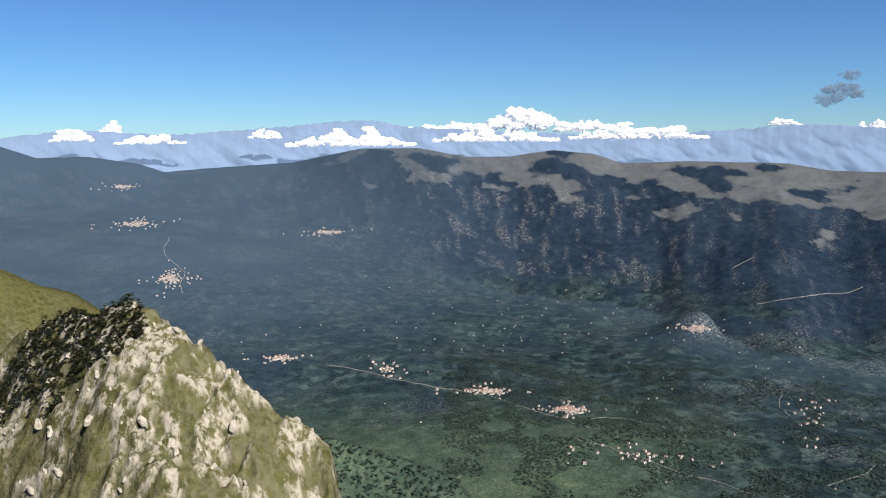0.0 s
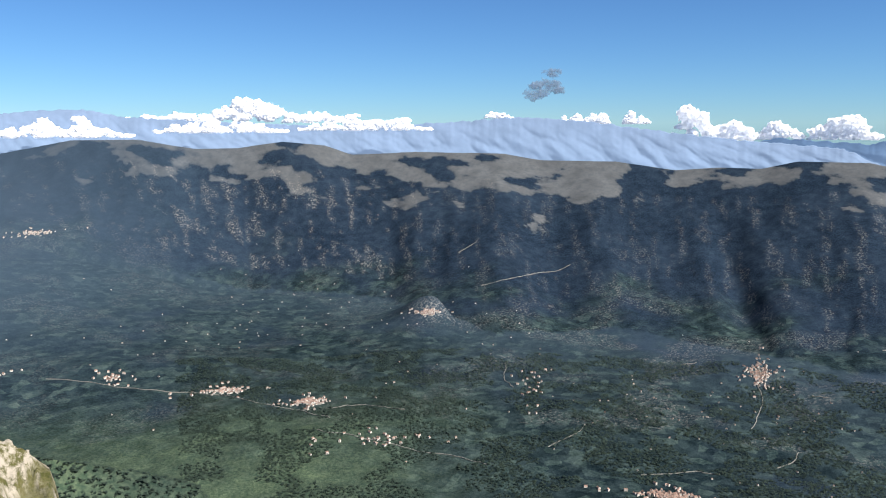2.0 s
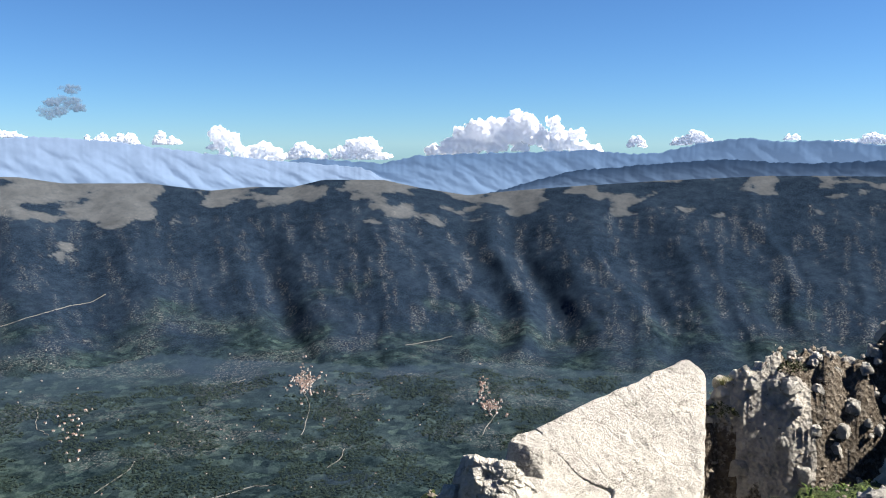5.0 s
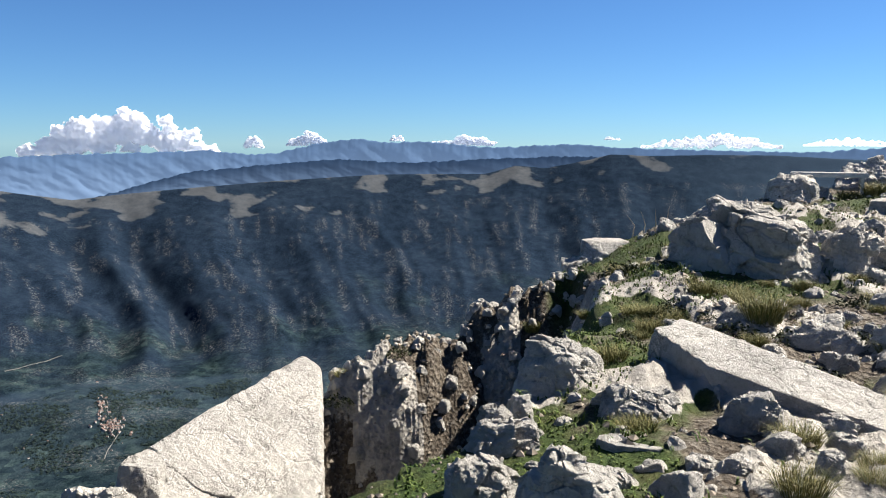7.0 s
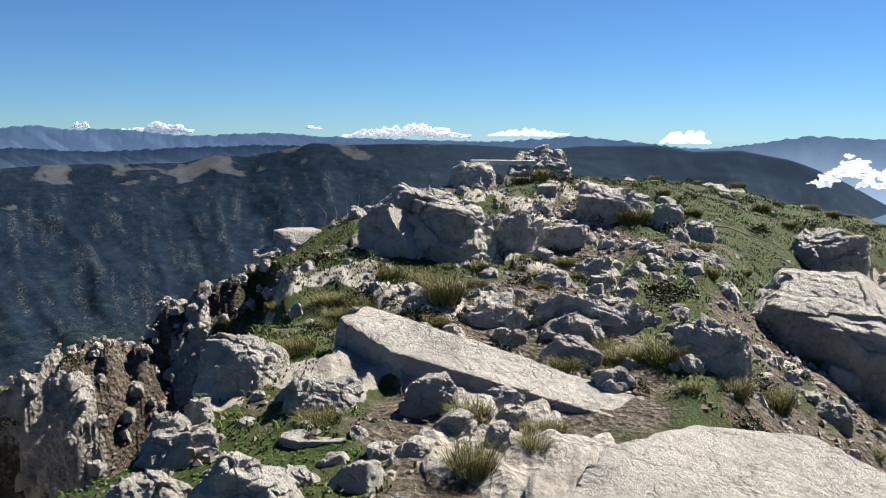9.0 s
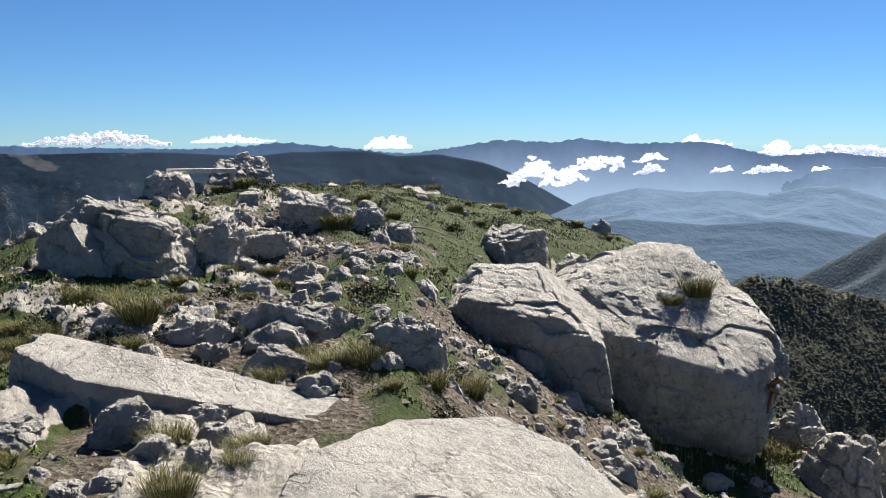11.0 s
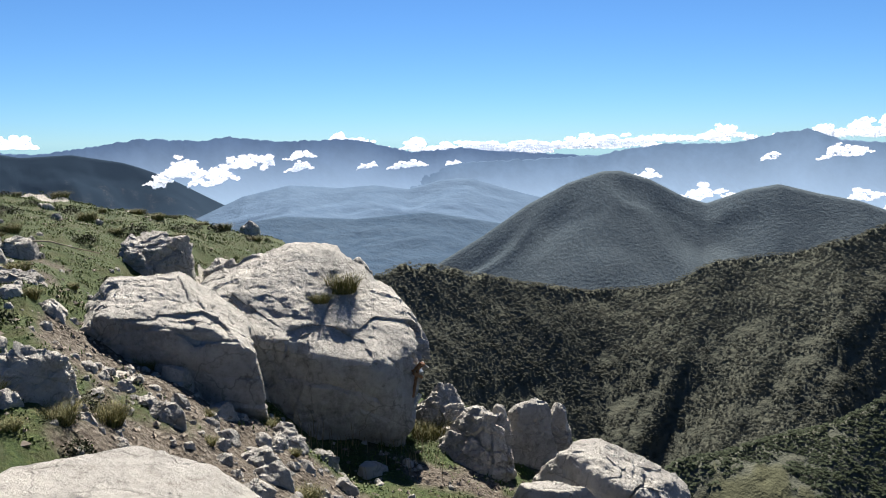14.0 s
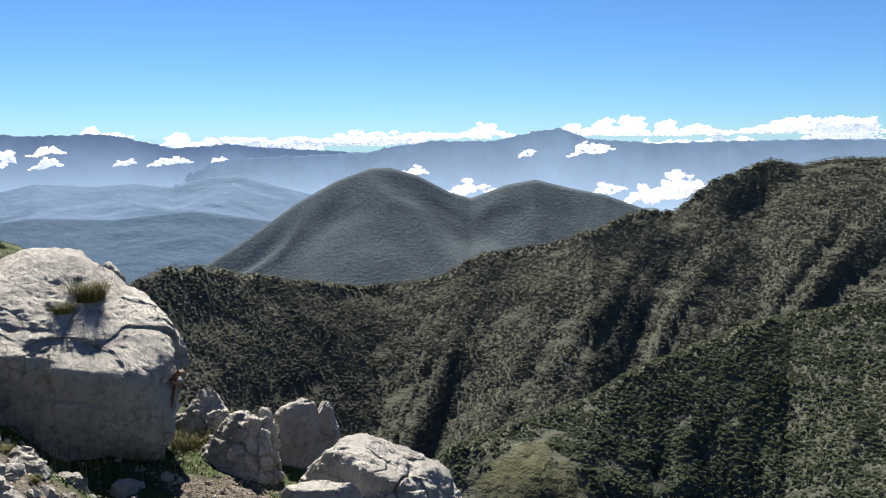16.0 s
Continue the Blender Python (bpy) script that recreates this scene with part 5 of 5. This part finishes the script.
cloud(25.2, 1.9, 2.8, 1.5, 6)
cloud(4.9, 0.11, 15.9, 1.78, 1)
cloud(5.6, 0.37, 5.4, 1.59, 2)
cloud(-6.3, -0.81, 9.2, 1.37, 3)
cloud(-19.3, -0.57, 4.5, 0.83, 3)
cloud(-23.9, -0.35, 2.5, 0.98, 3)
cloud(-21.6, -0.01, 1.3, 0.95, 2)
cloud(13.1, -0.44, 9.5, 1.23, 3)
cloud(-12.0, -0.27, 2.3, 0.63, 3)
cloud(3.7, -0.57, 9.2, 1.22, 3)
cloud(22.2, 0.34, 2.0, 0.46, 2)
cloud(22.1, 0.35, 2.0, 0.45, 2)
cloud(27.9, -0.04, 3.5, 0.91, 2)
cloud(31.3, -0.04, 1.9, 0.90, 2)
cloud(36.2, -1.08, 5.5, 2.29, 1)
cloud(42.4, -0.98, 7.4, 1.72, 2)
cloud(54.4, -0.62, 12.5, 3.26, 1)
cloud(55.5, 0.42, 7.9, 2.02, 1)
cloud(62.6, 0.17, 1.1, 0.50, 2)
cloud(66.2, 0.16, 2.7, 0.80, 2)
cloud(62.6, -0.19, 1.3, 0.75, 2)
cloud(66.3, -0.02, 3.2, 0.75, 2)
cloud(72.2, 0.31, 1.0, 0.42, 2)
cloud(76.8, 0.18, 4.7, 0.61, 2)
cloud(93.1, -0.05, 9.3, 1.06, 1)
cloud(101.6, 0.20, 5.3, 0.45, 2)
cloud(77.3, 0.04, 3.2, 0.73, 2)
cloud(86.8, 0.45, 1.2, 0.34, 3)
cloud(101.0, 0.10, 5.0, 0.50, 2)
cloud(111.7, -0.27, 3.4, 0.84, 2)
cloud(121.3, -2.41, 3.9, 1.93, 4)
cloud(123.6, -2.68, 3.5, 1.24, 4)
cloud(125.8, -1.67, 4.0, 1.20, 4)
cloud(129.4, -1.89, 1.9, 0.62, 4)
cloud(129.4, -1.12, 2.4, 0.62, 4)
cloud(132.7, -0.11, 3.8, 0.76, 2)
cloud(133.9, -1.83, 1.5, 0.42, 4)
cloud(136.7, -1.81, 3.0, 0.57, 4)
cloud(139.8, -1.67, 1.2, 0.34, 4)
cloud(139.1, -0.77, 10.7, 0.98, 5)
cloud(149.0, -0.63, 12.1, 1.14, 5)
cloud(143.8, -0.96, 6.0, 1.03, 5)
cloud(143.9, -0.66, 14.9, 0.94, 5)
cloud(155.4, -0.26, 15.4, 1.15, 5)
cloud(167.8, -0.07, 12.7, 1.34, 5)
cloud(178.2, 0.07, 11.3, 1.40, 5)
cloud(180.3, -0.46, 4.4, 1.55, 5)
cloud(170.1, -4.25, 6.1, 2.13, 4)
cloud(166.0, -3.93, 2.6, 0.92, 4)
cloud(152.7, -2.79, 2.4, 0.85, 4)
cloud(156.8, -3.97, 4.3, 1.17, 4)
cloud(173.4, -0.67, 4.7, 0.73, 5)
cloud(178.7, -0.60, 1.9, 0.63, 5)
cloud(171.5, -0.62, 11.0, 0.5, 5)
cloud(182.5, -0.55, 9.0, 0.5, 5)
cloud(181.6, -0.87, 4.2, 0.75, 5)
cloud(160.6, -1.42, 1.4, 0.53, 4)
cloud(164.8, -1.27, 3.3, 0.83, 4)
cloud(136.6, -1.82, 2.9, 0.55, 4)
cloud(133.8, -1.78, 1.2, 0.36, 4)
cloud(129.2, -1.91, 1.8, 0.59, 4)
cloud(127.2, -1.70, 0.8, 1.03, 4)
cloud(141.0, -6.87, 1.1, 0.61, 4)


# ---- the valley: roads, villages, woods ----
FAR_ROWS = np.nonzero(RR > 300)[0]


def on_slope(az, el):
    """Where a line of sight first meets the sheet."""
    c = (az + 34) / 0.25
    j, w = int(c), c - int(c)
    z = Z2[FAR_ROWS, j] * (1 - w) + Z2[FAR_ROWS, j + 1] * w
    r = RR[FAR_ROWS]
    e = np.degrees(np.arctan2(z - EYE, r))
    i = int(np.argmax(e >= el))
    if e[i] < el:
        i = len(r) - 1
    if i and e[i] > el:
        k = float((el - e[i - 1]) / (e[i] - e[i - 1]))
        return Vector((*(toward(az, 0) * float(r[i - 1] + k * (r[i] - r[i - 1])))[:2], float(z[i - 1] + k * (z[i] - z[i - 1]))))
    return Vector((*(toward(az, 0) * float(r[i]))[:2], float(z[i])))


GRAVEL_ROAD = plain("pale_road", (0.114, 0.114, 0.1102), 0.9, 0, 0.15, 0.02)


def road(width, line):
    a = np.array(line)
    t = np.linspace(0, len(a) - 1, 14 * (len(a) - 1) + 1)
    az, el = np.interp(t, range(len(a)), a[:, 0]), np.interp(t, range(len(a)), a[:, 1])
    kernel = np.ones(9) / 9
    az, el = (np.convolve(np.pad(k, 4, "edge"), kernel, "valid") for k in (az, el))
    bend = fbm(t * 1.3, t * 0 + a[0, 0], 3, 8)
    p = [on_slope(x + .18 * b, y + .11 * b) for x, y, b in zip(az, el, bend)]
    width = width * .5
    v, f = [], []
    for i, q in enumerate(p):
        d = (p[min(i + 1, len(p) - 1)] - p[max(i - 1, 0)])
        side = Vector((-d.y, d.x, 0)).normalized() * width / 2
        lift = Vector((0, 0, 1.2))
        v += [q + side + lift, q - side + lift, q - side - lift, q + side - lift]
        if i:
            k = 4 * i
            f += [(k - 4, k - 3, k + 1, k), (k - 3, k - 2, k + 2, k + 1), (k - 1, k - 4, k, k + 3)]
    tagged(new("road", flat_mesh("road", v, f, GRAVEL_ROAD)), "pale country road winding across the valley", "road", kind="structure")


road(2.9, [(-8.4, -15.65), (-3.5, -16.85), (0.5, -17.58), (4.6, -18.50), (8.0, -19.41), (10.6, -19.88)])
road(2.5, [(9.0, -20.59), (12.5, -21.30), (16.4, -22.23), (20.1, -22.86), (21.6, -23.18)])
road(2.5, [(20.7, -11.21), (24.4, -10.30), (26.2, -10.10), (27.2, -9.60)])
road(1.7, [(19.2, -9.01), (20.9, -7.98)])
road(2.5, [(39.7, -16.71), (40.2, -18.02), (39.5, -19.73)])
road(2.1, [(42.5, -20.62), (42.3, -21.29), (41.3, -21.78)])
road(2.1, [(22.9, -16.22), (22.6, -17.33), (23.4, -18.13)])
road(2.5, [(52.6, -15.84), (52.9, -17.27), (53.6, -18.09), (52.3, -20.01)])
road(2.9, [(-18.4, -6.59), (-18.9, -7.56), (-17.5, -9.01), (-17.9, -9.66), (-17.8, -10.59)])
road(2.1, [(46.8, -13.81), (48.7, -13.52), (50.3, -13.24)])
road(2.5, [(10.1, -19.32), (12.9, -19.16), (15.9, -19.59)])
road(1.7, [(25.7, -21.96), (28.1, -20.78), (28.5, -20.24)])
road(2.5, [(34.7, -16.00), (35.9, -15.73)])
road(3.8, [(43.0, -17.10), (44.2, -17.05)])
road(2.1, [(32.1, -23.29), (35.8, -22.75), (37.9, -22.61)])

ROOF = plain("terracotta_roofs", (0.1178, 0.0798, 0.0684), 0.9, 0, 0.35, 0.05)
PLASTER = plain("pale_house_walls", (0.27, 0.26, 0.25), 0.9, 0, 0.3, 0.05)


def houses(az, el, wide, high, n, label, small=1.0):
    """A village too small to tell its houses apart: walls and gabled roofs in one piece."""
    rs = np.random.RandomState(int(abs(az) * 37 + n))
    v, f, m = [], [], []
    for i in range(n):
        a, e = az + wide * .5 * np.clip(rs.standard_t(3) * (.26 if n > 60 and wide < 9 else .4), -1.5, 1.5), el + high * .5 * np.clip(rs.standard_t(3) * (.26 if n > 60 and wide < 9 else .4), -1.5, 1.5)
        q = on_slope(a, e)
        L, W, H, y = rs.uniform(5, 9), rs.uniform(4, 6.5), rs.uniform(2.5, 5), rs.uniform(0, 3.14)
        L, W, H = (k * small * (0.62 if math.hypot(q.x, q.y) > 2500 else 0.72) for k in (L, W, H))
        c, s = math.cos(y), math.sin(y)
        pts = [(-L, -W, -6), (L, -W, -6), (L, W, -6), (-L, W, -6), (-L, -W, 2 * H), (L, -W, 2 * H), (L, W, 2 * H), (-L, W, 2 * H), (-L, 0, 2 * H + W * .8), (L, 0, 2 * H + W * .8)]
        k = len(v)
        v += [(q.x + (x * c - w * s) / 2, q.y + (x * s + w * c) / 2, q.z + z / 2) for x, w, z in pts]
        f += [tuple(k + j for j in t) for t in ((0, 1, 5, 4), (1, 2, 6, 9, 5), (2, 3, 7, 6), (3, 0, 4, 8, 7), (4, 5, 9, 8), (6, 7, 8, 9))]
        m += [0, 0, 0, 0, 1, 1]
    me = flat_mesh("village_houses", v, f, [PLASTER, ROOF])
    me.polygons.foreach_set("material_index", np.array(m, np.int32))
    tagged(new("village_houses", me), label, "village", kind="stuff")


CLAY = "village of pale houses with terracotta roofs"
houses(8.8, -18.8, 3.4, 0.7, 112, CLAY)
houses(3.2, -17.7, 5.0, 0.7, 90, CLAY)
houses(17.2, -13.0, 2.4, 0.5, 105, "hilltop village with terracotta roofs on a crag")
houses(39.8, -16.1, 2.6, 2.2, 165, "foothill village with clustered terracotta roofs")
houses(52.9, -17.9, 2.0, 1.4, 75, CLAY)
houses(52.3, -16.6, 0.6, 2.0, 33, "row of houses along a valley road")
houses(34.6, -24.4, 8.0, 0.9, 195, "large village with dense terracotta roofs")
houses(-18.5, -9.4, 2.6, 1.6, 150, "valley town of pale houses along a road")
houses(-20.4, -5.7, 3.6, 0.7, 135, "distant pale town on the valley floor")
houses(-21.2, -3.3, 2.4, 0.35, 67, "distant town on the valley floor")
houses(-8.0, -6.7, 4.0, 0.5, 90, "distant village on the slope of the ridge")
houses(-11.3, -15.1, 3.6, 0.5, 75, CLAY)
houses(-4.2, -16.2, 2.0, 0.8, 39, CLAY)
houses(24.5, -17.8, 2.0, 2.6, 27, "scattered farmhouses among fields")
houses(14.0, -21.5, 7.0, 1.0, 39, "farmhouses strung along the valley road")
houses(8.0, -13.0, 34.0, 9.0, 110, "scattered farmhouses across the valley", 0.6)
houses(36.0, -18.5, 30.0, 6.0, 90, "scattered farmhouses across the valley", 0.6)


def leaf_material(name, low, high):
    m, n, l, b = material(name, 0.8)
    b.inputs["Specular IOR Level"].default_value = 0.1
    g = n.new("ShaderNodeNewGeometry")
    t = noise_node(n, l, 1 / 70, 4, g.outputs["Position"])
    c = ramp(n, l, g.outputs["Random Per Island"], [(0.0, low), (1.0, high)])
    c = mix(n, l, ramp(n, l, t.outputs[0], [(0.42, (0, 0, 0)), (0.62, (0.6, 0.6, 0.6))]), c, high)
    l.new(c, b.inputs["Base Color"])
    t = n.new("ShaderNodeBsdfTranslucent")
    l.new(c, t.inputs[0])
    mx = n.new("ShaderNodeMixShader")
    mx.inputs[0].default_value = 0.6
    l.new(b.outputs[0], mx.inputs[1])
    l.new(t.outputs[0], mx.inputs[2])
    l.new(mx.outputs[0], n["Material Output"].inputs[0])
    return m


BEECH = leaf_material("beech_crowns", (0.053, 0.060, 0.052), (0.080, 0.086, 0.069))
# greener copy of the beech leaves; the spur's sunlit look is put into the colour
BEECH_LOW = leaf_material("sunlit_beech_crowns", (0.046, 0.063, 0.037), (0.072, 0.091, 0.052))
VALE = leaf_material("valley_trees", (0.01367, 0.02736, 0.02736), (0.04256, 0.06233, 0.05016))
SCRUB = leaf_material("dark_scrub", (0.00912, 0.01292, 0.00532), (0.02584, 0.02888, 0.0114))


def woodland(name, label, mat, az0, az1, r0, r1, layer, n, size, seed, tall=1.0, sunk=-0.3, patches=0.0, sprays=7):
    """Crowns standing close on a slope, each a loose dome of leafy sprays."""
    rs = np.random.RandomState(seed)
    span = math.sqrt(radians(az1 - az0) * (r1 ** 2 - r0 ** 2) / 2 / n)
    rings = np.arange(r0, r1, span)
    az = np.concatenate([np.arange(az0, az1, math.degrees(span / q)) for q in rings])
    r = np.concatenate([np.full(len(np.arange(az0, az1, math.degrees(span / q))), q) for q in rings])
    az, r = az + np.degrees(span / r) * rs.uniform(-.5, .5, len(az)), r + span * rs.uniform(-.5, .5, len(r))
    z, which, _, x, y = ground_height(az, r)
    keep = np.isin(which, layer) & (np.hypot((az - 161) / 4.6, (r - 406) / 34) + .35 * fbm(x / 12, y / 12, 4, 85) > .9)
    if patches:
        keep &= fbm(x / patches, y / patches, 4, seed + 60) + 0.25 * np.abs(fbm(x / 30, y / 30, 2, seed + 70)) > 0.04
    if name == "scrub":
        keep &= r > curve(az, [(-34, 240), (-24, 190), (-15, 165)]) - 16 - 9 * fbm(x / 12, y / 12, 3, 91)
    x, y, z = x[keep], y[keep], z[keep]
    k = len(x)
    s = size * rs.uniform(.6, 1.25, k)
    d = rs.normal(size=(k, sprays, 3))
    d[:, :, 2] = np.abs(d[:, :, 2])
    d /= np.linalg.norm(d, axis=2, keepdims=True)
    up = d * .32 + rs.normal(size=d.shape) * .16 + (0, 0, .9)
    up /= np.linalg.norm(up, axis=2, keepdims=True)
    a = np.cross(up, rs.normal(size=d.shape))
    a /= np.linalg.norm(a, axis=2, keepdims=True)
    b = np.cross(up, a)
    turn = rs.uniform(.5, .85, (k, sprays, 1))
    tri = np.stack([a, -.5 * a + .87 * b, -.5 * a - .87 * b], 2) * turn[:, :, None, :]
    v = (d * (1, 1, tall))[:, :, None, :] + tri
    v = v * s[:, None, None, None] + np.stack([x, y, z + s * sunk], 1)[:, None, None, :]
    fs = np.arange(k * sprays * 3)
    me = bpy.data.meshes.new(name)
    me.vertices.add(v.size // 3)
    me.vertices.foreach_set("co", v.ravel())
    idx = fs.reshape(-1).astype(np.int32)
    me.loops.add(len(idx))
    me.loops.foreach_set("vertex_index", idx)
    me.polygons.add(len(idx) // 3)
    me.polygons.foreach_set("loop_start", np.arange(0, len(idx), 3, dtype=np.int32))
    me.polygons.foreach_set("use_smooth", np.ones(len(idx) // 3, bool))
    me.update(calc_edges=True)
    me.materials.append(mat)
    tagged(new(name, me), label, "woodland", kind="stuff")


woodland("beech_woodland", "dense green beech wood covering the bowl and its ridge", BEECH, 128, 188, 420, 1330, [4], 74000, 2.1, 1, 0.42, -0.2)
woodland("beech_woodland", "dense green beech wood on the lower spur", BEECH_LOW, 149, 188, 260, 640, [5], 28000, 1.5, 2, 0.48, -0.12)
woodland("mixed_woodland", "dark green wood on the flank below the summit", VALE, -14, 8, 520, 1200, [3], 7000, 2.8, 3)
woodland("valley_trees", "dark green trees and hedges dotting the valley", VALE, 0, 62, 1100, 2000, [1], 34000, 2.5, 6, 1.0, .1, 110)
woodland("scrub", "dark low scrub along the crest of the rocky spur", SCRUB, -32, -20.3, 172, 205, [2], 3200, 0.55, 4, 1.0, .4)
